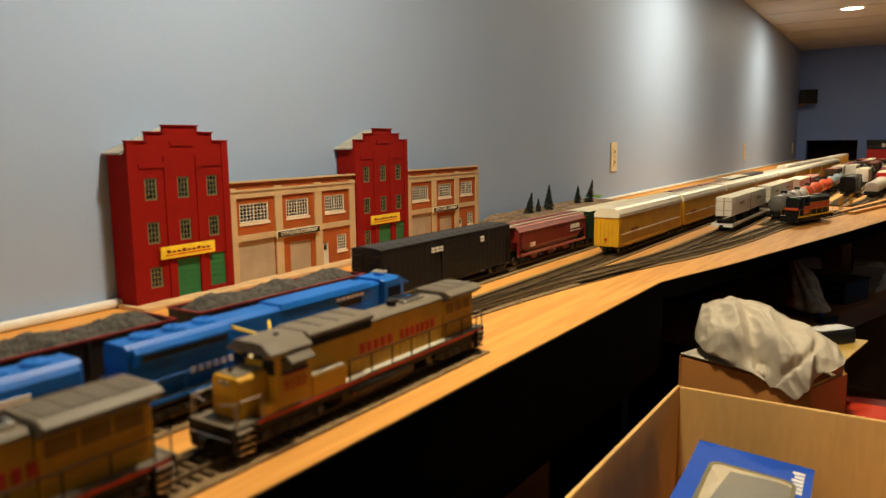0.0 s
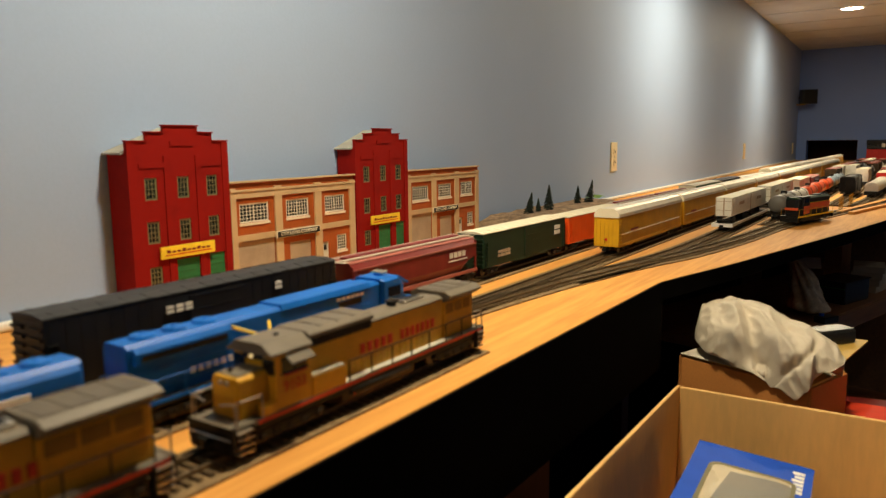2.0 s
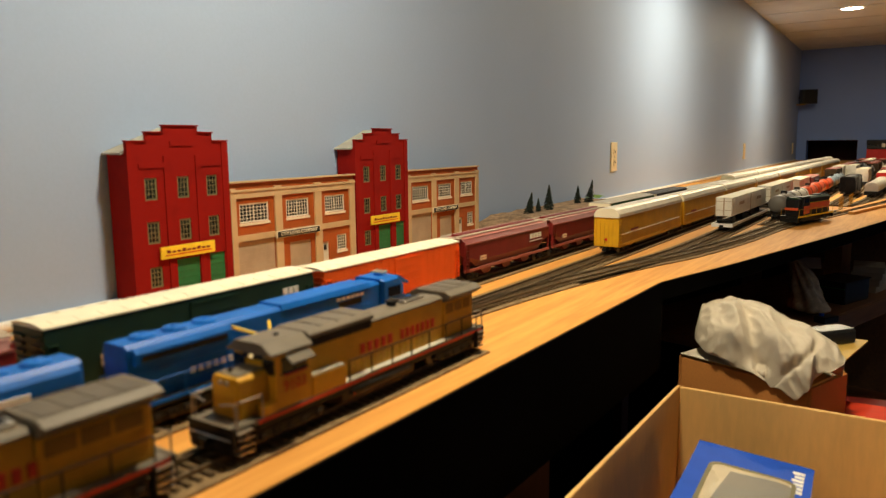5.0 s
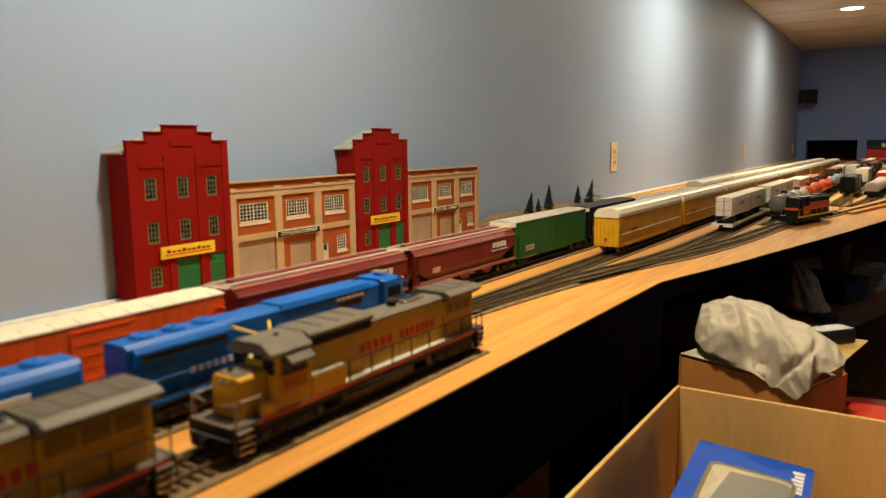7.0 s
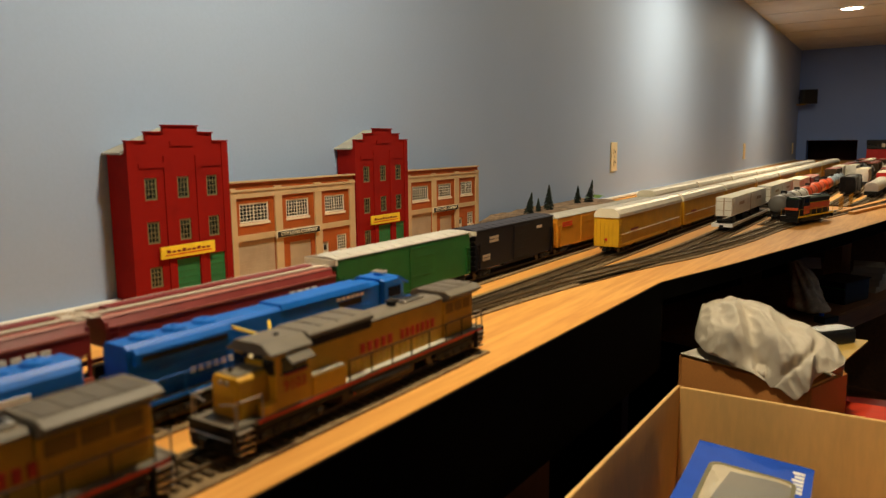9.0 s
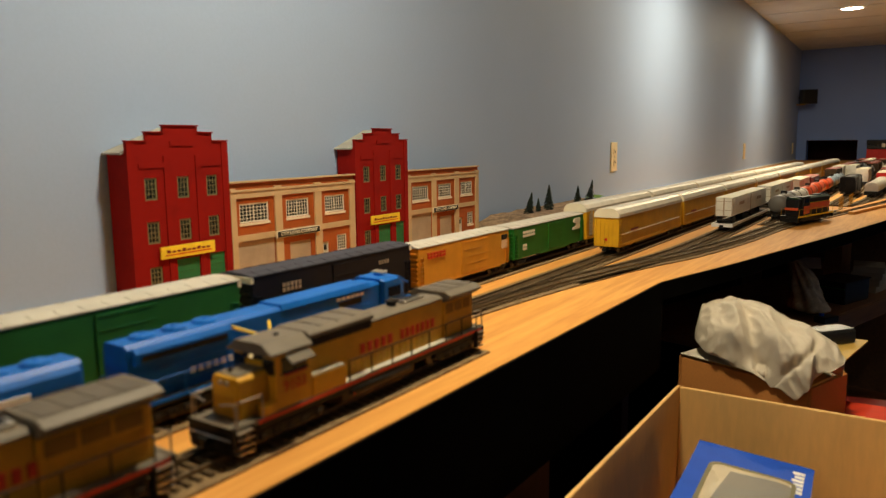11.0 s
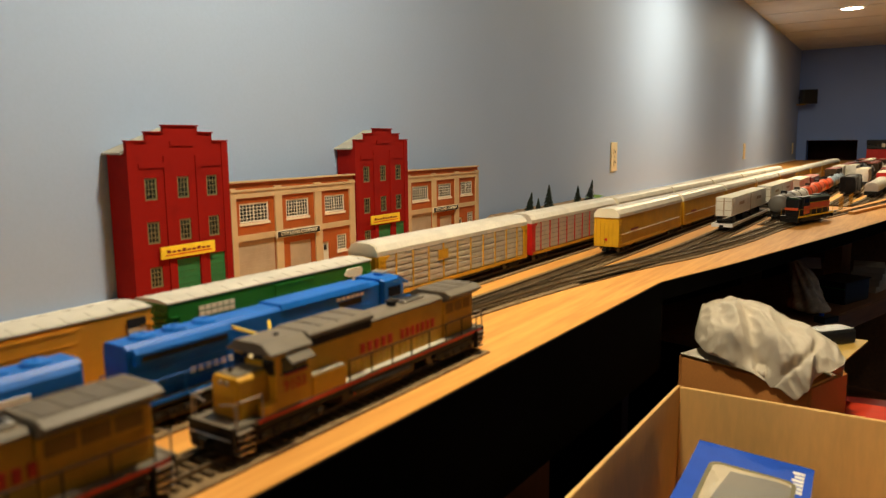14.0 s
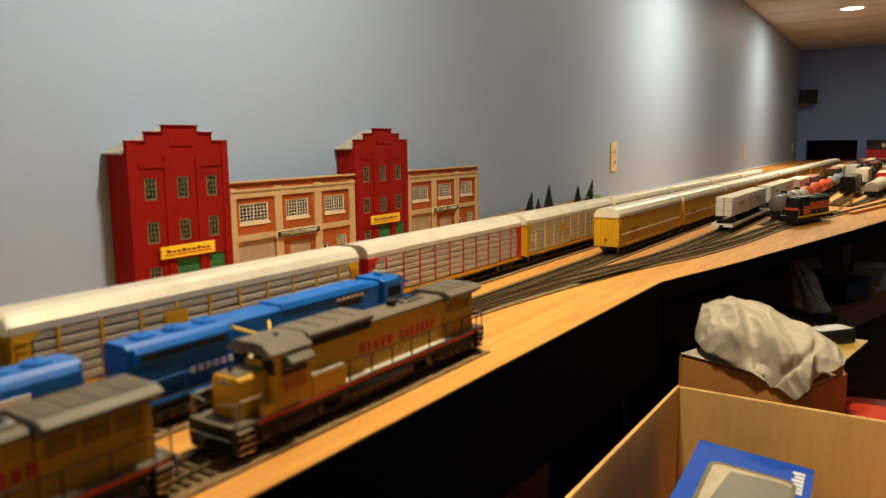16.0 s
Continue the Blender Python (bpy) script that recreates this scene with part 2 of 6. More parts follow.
# ---------------------------------------------------------------- mesh helpers
class Shape:
    def __init__(self):
        self.v, self.f = [], []

    def add(self, verts, faces):
        k = len(self.v)
        self.v += [tuple(p) for p in verts]
        self.f += [tuple(k + i for i in q) for q in faces]
        return self

    def box(self, x0, x1, y0, y1, z0, z1):
        return self.add([(x, y, z) for x in (x0, x1) for y in (y0, y1) for z in (z0, z1)],
                        [(0, 1, 3, 2), (4, 6, 7, 5), (0, 4, 5, 1), (2, 3, 7, 6), (0, 2, 6, 4), (1, 5, 7, 3)])

    def prism(self, profile, axis, lo, hi):
        """Extrudes a closed profile: axis x takes (y, z), y takes (x, z), z takes (x, y)."""
        def at(p, s):
            return {"x": (s, p[0], p[1]), "y": (p[0], s, p[1]), "z": (p[0], p[1], s)}[axis]
        n = len(profile)
        vs = [at(p, lo) for p in profile] + [at(p, hi) for p in profile]
        fs = [tuple(range(n))[::-1], tuple(range(n, 2 * n))] + [(i, (i + 1) % n, n + (i + 1) % n, n + i) for i in range(n)]
        return self.add(vs, fs)

    def cyl(self, axis, c, r, half, seg=14, r2=None):
        r2 = r if r2 is None else r2
        vs = []
        for s, q in ((-half, r), (half, r2)):
            for i in range(seg):
                a = 2 * math.pi * i / seg
                p, w = q * math.cos(a), q * math.sin(a)
                d = {"x": (s, p, w), "y": (p, s, w), "z": (p, w, s)}[axis]
                vs.append((c[0] + d[0], c[1] + d[1], c[2] + d[2]))
        fs = [tuple(range(seg))[::-1], tuple(range(seg, 2 * seg))] + [(i, (i + 1) % seg, seg + (i + 1) % seg, seg + i) for i in range(seg)]
        return self.add(vs, fs)

    def rod(self, a, b, r, seg=6):
        a, b = Vector(a), Vector(b)
        d = (b - a).normalized()
        u = d.orthogonal().normalized()
        w = d.cross(u)
        vs = [e + u * (r * math.cos(2 * math.pi * i / seg)) + w * (r * math.sin(2 * math.pi * i / seg)) for e in (a, b) for i in range(seg)]
        fs = [tuple(range(seg))[::-1], tuple(range(seg, 2 * seg))] + [(i, (i + 1) % seg, seg + (i + 1) % seg, seg + i) for i in range(seg)]
        return self.add(vs, fs)

    def mesh(self, name, mat, weld=False):
        me = bpy.data.meshes.new(name)
        me.from_pydata(self.v, [], self.f)
        bm = bmesh.new()
        bm.from_mesh(me)
        if weld:
            bmesh.ops.remove_doubles(bm, verts=bm.verts, dist=1e-6)
        bmesh.ops.recalc_face_normals(bm, faces=bm.faces)
        bm.to_mesh(me)
        bm.free()
        me.materials.append(mat)
        return me


def part(name, sh, mat, parent=None, label="", bevel=0.0, smooth=False, weld=False):
    me = sh.mesh(name, mat, weld)
    ob = new(name, me)
    if parent is not None:
        ob.parent = parent
    if label:
        ob["label"] = label
    if bevel:
        b = ob.modifiers.new("bevel", "BEVEL")
        b.width, b.segments, b.limit_method, b.angle_limit = bevel, 2, "ANGLE", radians(40)
    if smooth:
        for q in me.polygons:
            q.use_smooth = True
    return ob


def thing(name, label, category, group="", kind="", at=None):
    ob = new(name)
    ob.empty_display_size = 0.02
    tagged(ob, label, category, group, kind)
    if at is not None:
        ob.matrix_basis = at
    return ob


def lettering(name, text, size, mat, parent, m, label="", depth=0.0002, stretch=1.0):
    cu = bpy.data.curves.new(name, "FONT")
    cu.body, cu.size, cu.extrude, cu.align_x, cu.align_y = text, size, depth, "CENTER", "CENTER"
    tmp = bpy.data.objects.new("letters", cu)
    me = tmp.to_mesh().copy()
    tmp.to_mesh_clear()
    bpy.data.objects.remove(tmp)
    me.materials.append(mat)
    ob = new(name, me)
    ob.parent = parent
    ob.matrix_basis = m @ Matrix.Diagonal((stretch, 1, 1, 1))
    if label:
        ob["label"] = label
    return ob


def bars(name, x0, x1, z0, z1, y, count, mat, parent, label="", gap=0.3, rows=1):
    """Plain upright bars in place of words on a side that faces -y."""
    single = count * rows <= 14
    sh = Shape()
    for r in range(rows):
        h = (z1 - z0) / rows
        za, zb = z0 + r * h + (0.12 * h if rows > 1 else 0), z0 + (r + 1) * h - (0.12 * h if rows > 1 else 0)
        w = (x1 - x0) / count
        for i in range(count):
            box = (x0 + i * w, x0 + (i + 1 - gap) * w, y - 0.0003, y + 0.0006, za, zb)
            if single:
                part(name, Shape().box(*box), mat, parent, label)
            else:
                sh.box(*box)
    if not single:
        tagged(part(name, sh, mat, parent, label), label, kind="stuff")


# ---------------------------------------------------------------- setting
def structure(name, sh, mat, label, category):
    return tagged(part(name, sh, mat), label, category, kind="structure")


def build_room():
    sh = Shape()
    sh.box(-3.6, FAR_X + 0.15, -3.0, 1.2, -0.12, 0.0)
    structure("floor", sh, M_FLOOR, "dark carpeted basement floor", "floor")
    sh = Shape()
    a, b = -3.4, FAR_X
    sh.prism([(a, wall_y(a)), (b, wall_y(b)), (b, wall_y(b) + 0.12), (a, wall_y(a) + 0.12)], "z", 0.0, CEIL)
    structure("wall_north", sh, M_WALL, "pale blue painted wall lit by ceiling spots", "wall")
    # end wall with the train opening
    sh = Shape()
    o0, o1, oz = 0.472, 0.812, B + 0.148
    lo, hi = -2.9, wall_y(FAR_X) + 0.12
    sh.box(FAR_X, FAR_X + 0.12, lo, o0, 0, CEIL)
    sh.box(FAR_X, FAR_X + 0.12, o1, hi, 0, CEIL)
    sh.box(FAR_X, FAR_X + 0.12, o0, o1, oz, CEIL)
    sh.box(FAR_X, FAR_X + 0.12, o0, o1, 0, B - 0.02)
    structure("wall_east", sh, M_FAR, "deeper blue painted end wall with a train opening", "wall")
    sh = Shape()
    sh.box(FAR_X + 0.55, FAR_X + 0.60, o0 - 0.1, o1 + 0.1, B - 0.05, oz + 0.1)
    sh.box(FAR_X + 0.12, FAR_X + 0.55, o0 - 0.1, o0 - 0.06, B - 0.05, oz + 0.1)
    sh.box(FAR_X + 0.12, FAR_X + 0.55, o1 + 0.06, o1 + 0.1, B - 0.05, oz + 0.1)
    sh.box(FAR_X + 0.12, FAR_X + 0.60, o0 - 0.1, o1 + 0.1, oz + 0.06, oz + 0.1)
    sh.box(FAR_X + 0.12, FAR_X + 0.60, o0 - 0.1, o1 + 0.1, B - 0.05, B - 0.002)
    structure("wall_opening_lining", sh, M_TUNNEL, "dark red-brown lining of the train opening", "wall")
    sh = Shape()
    sh.box(-3.52, -3.4, -2.9, 1.0, 0, CEIL)
    structure("wall_west", sh, M_FAR, "blue painted wall", "wall")
    sh = Shape()
    sh.box(-3.5, FAR_X + 0.12, -3.0, -2.9, 0, CEIL)
    structure("wall_south", sh, M_FAR, "blue painted wall", "wall")
    sh = Shape()
    lo_x, hi_x, pitch = -3.5, FAR_X + 0.12, 0.406
    edges = [FAR_X - 0.25 - pitch * k for k in range(24)]
    edges = sorted([e for e in edges if e > lo_x])
    cuts = [lo_x] + edges + [hi_x]
    for i in range(len(cuts) - 1):
        sh.box(cuts[i] + 0.007, cuts[i + 1] - 0.007, -3.0, 1.05, CEIL, CEIL + 0.018)
    sh.box(lo_x, hi_x, -3.0, 1.05, CEIL + 0.017, CEIL + 0.06)
    structure("ceiling", sh, M_CEIL, "cream ceiling of long planks with thin joints", "ceiling")


def build_can(x, y):
    ob = thing("recessed_light", "lit round recessed ceiling light with white trim", "ceiling light", "recessed ceiling lights", at=pose(x, y, CEIL))
    sh = Shape()
    seg, r0, r1 = 28, 0.050, 0.064
    vs, fs = [], []
    for r, z in ((r0, -0.002), (r0, -0.005), (r1, -0.004), (r1, 0.0)):
        vs += [(r * math.cos(2 * math.pi * i / seg), r * math.sin(2 * math.pi * i / seg), z) for i in range(seg)]
    for k in range(4):
        fs += [(k * seg + i, k * seg + (i + 1) % seg, ((k + 1) % 4) * seg + (i + 1) % seg, ((k + 1) % 4) * seg + i) for i in range(seg)]
    sh.add(vs, fs)
    part("trim_ring", sh, M_WHITE, ob)
    part("lens", Shape().cyl("z", (0, 0, -0.0015), r0, 0.0012, 28), M_LED, ob, "glowing round lens")


def build_bench():
    top = thing("bench_top", "long plywood bench top carrying the tracks", "bench", kind="structure", at=pose(0, 0, B))
    outline = [(-3.38, 0.258), (0.22, 0.2575), (0.55, 0.2570), (0.845, 0.256), (1.02, 0.213), (1.47, 0.118), (1.71, 0.0712), (2.6, -0.12), (6.18, -0.62)]
    back = [(x, wall_y(x) - 0.001) for x in (6.18, 2.0, -3.38)]
    part("plywood_sheet", Shape().prism(outline + back, "z", -0.019, 0.0), M_PLY, top)
    sh = Shape()
    for (xa, ya), (xb, yb) in zip(outline, outline[1:]):
        d = Vector((xb - xa, yb - ya)).normalized()
        nrm = Vector((-d.y, d.x)) * 0.0005
        o = Vector((d.y, -d.x)) * 0.002
        sh.prism([(xa + o.x, ya + o.y), (xb + o.x, yb + o.y), (xb + nrm.x, yb + nrm.y), (xa + nrm.x, ya + nrm.y)], "z", -0.105 if xa < 0.8 else -0.022, -0.0008)
    part("fascia", sh, M_BLACK, top, "black painted fascia board")
    # legs and back panel below
    for x in (-3.2, -2.0, -0.5, 2.3, 4.2, 5.9):
        part("leg", Shape().box(x, x + 0.06, 0.34, 0.40, -B, -0.0195), M_BLACK, top, "black leg")
    return top


def build_below():
    ob = thing("storage_cabinet", "dark red-brown cabinet pushed under the bench", "cabinet", at=pose(0.62, 0.40, 0))
    part("body", Shape().box(-0.45, 0.10, -0.06, 0.22, 0.06, B - 0.13), M_BROWN, ob)
    part("plinth", Shape().box(-0.43, 0.08, -0.04, 0.20, 0.0, 0.06), M_BLACK, ob)
    for k in range(3):
        dr = part("drawer", Shape().box(-0.44, 0.09, -0.066, -0.06, 0.10 + k * 0.36, 0.43 + k * 0.36), M_BROWN, ob)
    sh = Shape().box(-3.3, 6.1, 0.57, 0.59, 0, B - 0.02)
    tagged(part("back_panel", sh, M_BLACK), "black panel closing the space under the bench", "panel", kind="structure")


def build_outlet(x, z):
    ob = thing("wall_outlet", "ivory duplex outlet plate on the blue wall", "outlet", "wall outlets", at=pose(x, wall_y(x), B + z, 0, 0, WALL_TURN))
    part("plate", Shape().box(-0.0235, 0.0235, -0.0045, 0, -0.0405, 0.0405), M_IVORY, ob, bevel=0.002)
    for s in (-1, 1):
        so = part("socket", Shape().cyl("y", (0, -0.0048, s * 0.0145), 0.0108, 0.0012, 18), M_IVORY, ob)
        for dx in (-0.0038, 0.0038):
            part("slot", Shape().box(dx - 0.0008, dx + 0.0008, -0.0064, -0.0055, s * 0.0145 - 0.003, s * 0.0145 + 0.004), M_SIGNBLACK, so)
    part("screw", Shape().cyl("y", (0, -0.0048, 0), 0.0022, 0.001, 10), M_STEEL, ob)


def strip(points, half, z0, z1, sh):
    """A flat ribbon with thickness along a line of points."""
    pts = [Vector(p) for p in points]
    left, right = [], []
    for i, p in enumerate(pts):
        d = (pts[min(i + 1, len(pts) - 1)] - pts[max(i - 1, 0)]).normalized()
        n = Vector((-d.y, d.x)) * half
        left.append(p + n)
        right.append(p - n)
    vs, fs = [], []
    for a, b in zip(left, right):
        vs += [(a.x, a.y, z0), (b.x, b.y, z0), (b.x, b.y, z1), (a.x, a.y, z1)]
    for i in range(len(pts) - 1):
        k = 4 * i
        fs += [(k + j, k + (j + 1) % 4, k + 4 + (j + 1) % 4, k + 4 + j) for j in range(4)]
    fs += [(0, 1, 2, 3), tuple(4 * (len(pts) - 1) + j for j in (3, 2, 1, 0))]
    return sh.add(vs, fs)


def offset(points, d):
    pts = [Vector(p) for p in points]
    out = []
    for i, p in enumerate(pts):
        t = (pts[min(i + 1, len(pts) - 1)] - pts[max(i - 1, 0)]).normalized()
        out.append(p + Vector((-t.y, t.x)) * d)
    return out


def smooth_line(points, step=0.02):
    pts = [Vector(p) for p in points]
    out = []
    for i in range(len(pts) - 1):
        p0, p1, p2, p3 = pts[max(i - 1, 0)], pts[i], pts[i + 1], pts[min(i + 2, len(pts) - 1)]
        n = max(1, int((p2 - p1).length / step))
        for k in range(n):
            t = k / n
            out.append(0.5 * ((2 * p1) + (p2 - p0) * t + (2 * p0 - 5 * p1 + 4 * p2 - p3) * t * t + (3 * p1 - p0 - 3 * p2 + p3) * t ** 3))
    out.append(pts[-1])
    return out


def build_track(points, near=True, bed=True):
    line = smooth_line(points, 0.03)
    ob = thing("model_track", "weathered model railway track on cork roadbed", "railway track", "yard tracks", kind="structure", at=pose(0, 0, B))
    if bed:
        part("roadbed", strip(line, 0.0225, 0.0002, 0.0016, Shape()), M_ROADBED, ob, "brown cork roadbed")
    ties = Shape()
    run, nxt = 0.0, 0.0
    for a, b in zip(line, line[1:]):
        seg = (b - a).length
        while nxt <= run + seg:
            p = a + (b - a) * ((nxt - run) / seg)
            d = (b - a) / seg
            n = Vector((-d.y, d.x))
            q = [p - d * 0.0014 - n * 0.0155, p + d * 0.0014 - n * 0.0155, p + d * 0.0014 + n * 0.0155, p - d * 0.0014 + n * 0.0155]
            ties.prism([(w.x, w.y) for w in q], "z", 0.0014, 0.0033)
            nxt += 0.0068
        run += seg
    tagged(part("ties", ties, M_TIE, ob), kind="stuff")
    for s in (-1, 1):
        part("rail", strip(offset(line, s * 0.00825), 0.0006, 0.0032, 0.0055, Shape()), M_RAIL, ob)
    return ob


# ---------------------------------------------------------------- model buildings
def window(parent, x0, x1, z0, z1, y, cols, rows, frame_mat, pane_mat, sill_mat=None):
    w = part("window", Shape().box(x0, x1, y + 0.0004, y + 0.0016, z0, z1), pane_mat, parent)
    fr = Shape()
    t = 0.0009
    fr.box(x0 - t, x0 + t, y - 0.0004, y + 0.0004, z0 - t, z1 + t)
    fr.box(x1 - t, x1 + t, y - 0.0004, y + 0.0004, z0 - t, z1 + t)
    fr.box(x0 + t, x1 - t, y - 0.0004, y + 0.0004, z1 - t, z1 + t)
    fr.box(x0 + t, x1 - t, y - 0.0004, y + 0.0004, z0 - t, z0 + t)
    part("frame", fr, frame_mat, w)
    g = Shape()
    m = 0.00035
    for i in range(1, cols):
        x = x0 + (x1 - x0) * i / cols
        q = m * (2.2 if cols > 4 and i == cols // 2 else 1)
        g.box(x - q, x + q, y - 0.0001, y + 0.0003, z0 + t, z1 - t)
    for k in range(1, rows):
        z = z0 + (z1 - z0) * k / rows
        g.box(x0 + t, x1 - t, y - 0.0002, y + 0.0002, z - m, z + m)
    part("muntin_grid", g, frame_mat, w)
    if sill_mat:
        part("sill", Shape().box(x0 - 0.002, x1 + 0.002, y - 0.0026, y + 0.0008, z0 - 0.0042, z0 - 0.0011), sill_mat, w, bevel=0.0003)


W_RED, W_TAN = 0.1284, 0.229


def wall_with_holes(parent, name, outline_z, w, holes, mat, y0, y1):
    """A front built of boxes round its openings; outline_z gives the top for a stretch of x."""
    xs = sorted({0.0, w, *[h[0] for h in holes], *[h[1] for h in holes], *[s[0] for s in outline_z], *[s[1] for s in outline_z]})
    zs = sorted({0.0, *[h[2] for h in holes], *[h[3] for h in holes], *[s[2] for s in outline_z]})
    sh = Shape()
    for xa, xb in zip(xs, xs[1:]):
        mid = 0.5 * (xa + xb)
        top = [s[2] for s in outline_z if s[0] <= mid <= s[1]][0]
        for za, zb in zip(zs, zs[1:]):
            level = 0.5 * (za + zb)
            if level < top and not any(h[0] < mid < h[1] and h[2] < level < h[3] for h in holes):
                sh.box(xa, xb, y0, y1, za, zb)
    return part(name, sh, mat, parent, weld=True)


def build_red(x):
    ob = thing("model_brick_building", "dark red three-storey model brick building with stepped parapet", "model building", "model background buildings",
               at=pose(x, front_y(x), B + 0.004, 0, 0, WALL_TURN))
    w = W_RED
    top, mid, peak = 0.1645, 0.1735, 0.1805
    prof = [(0, w * 0.18, top), (w * 0.18, w * 0.345, mid), (w * 0.345, w * 0.69, peak), (w * 0.69, w * 0.84, mid), (w * 0.84, w, top)]
    wins = []
    for cx in (0.205, 0.515, 0.815):
        for z0, z1 in ((0.105, 0.128), (0.060, 0.083)):
            wins.append((w * cx - 0.0075, w * cx + 0.0075, z0, z1))
    wins.append((w * 0.205 - 0.0075, w * 0.205 + 0.0075, 0.014, 0.036))
    doors = [(w * 0.41, w * 0.645, 0.0, 0.040), (w * 0.75, w * 0.92, 0.004, 0.041)]
    wall_with_holes(ob, "front_wall", prof, w, wins + doors, M_RED_BRICK, 0.0, 0.003)
    for a in wins:
        window(ob, a[0] + 0.001, a[1] - 0.001, a[2] + 0.001, a[3] - 0.001, 0.0012, 3, 4, M_OLIVEFRAME, M_PALEPANE)
    for a in doors:
        d = part("door", Shape().box(a[0], a[1], 0.0015, 0.0028, a[2], a[3]), M_GREENDOOR, ob)
        g = Shape()
        for k in range(1, 6):
            z = a[2] + (a[3] - a[2]) * k / 6
            g.box(a[0] + 0.001, a[1] - 0.001, 0.0009, 0.0015, z - 0.0004, z + 0.0004)
        part("ribs", g, M_GREENDOOR, d)
    # pilasters, recessed panels heads and parapet caps
    for a, b in ((0.0, 0.07), (0.33, 0.385), (0.645, 0.70), (0.93, 1.0)):
        part("pilaster", Shape().box(w * a, w * b, -0.0012, 0.0, 0.0, 0.150 if 0 < a < 0.9 else top - 0.001), M_RED_BRICK, ob)
    for a, b, z in ((0.10, 0.33, 0.138), (0.40, 0.645, 0.160), (0.70, 0.92, 0.138)):
        part("corbel", Shape().box(w * a, w * b, -0.0011, 0.0, z, z + 0.005), M_RED_BRICK, ob)
    for a, b, z in prof:
        part("parapet_cap", Shape().box(a - 0.0008, b + 0.0008, -0.0016, 0.0036, z, z + 0.0015), M_RED_BRICK, ob)
    part("side_wall", Shape().box(0.0, 0.003, 0.003, 0.031, 0.0, 0.154), M_RED_BRICK, ob)
    part("side_wall", Shape().box(w - 0.003, w, 0.003, 0.031, 0.0, 0.154), M_RED_BRICK, ob)
    part("roof", Shape().prism([(-0.004, 0.152), (w * 0.5, 0.1775), (w + 0.004, 0.152), (w + 0.004, 0.154), (w * 0.5, 0.1795), (-0.004, 0.154)], "y", 0.0032, 0.0335), M_ROOFGREY, ob, "grey gable roof strip")
    sg = part("sign_board", Shape().box(w * 0.235, w * 0.785, -0.0042, -0.0022, 0.0430, 0.0560), M_YELLOW_SIGN, ob, "yellow sign with unreadable red line", bevel=0.0003)
    b = Shape()
    for k in range(9):
        b.box(w * (0.29 + 0.05 * k), w * (0.325 + 0.05 * k), -0.0046, -0.0040, 0.0490, 0.0510 + 0.0012 * (k % 3 == 0))
    part("writing_bar", b, M_HOPPER, sg)
    part("underline", Shape().box(w * 0.275, w * 0.745, -0.0046, -0.0040, 0.0462, 0.0473), M_UPRED, sg)
    part("fire_escape_box", Shape().box(w, w + 0.003, 0.004, 0.010, 0.146, 0.1475), M_ROOFGREY, ob)


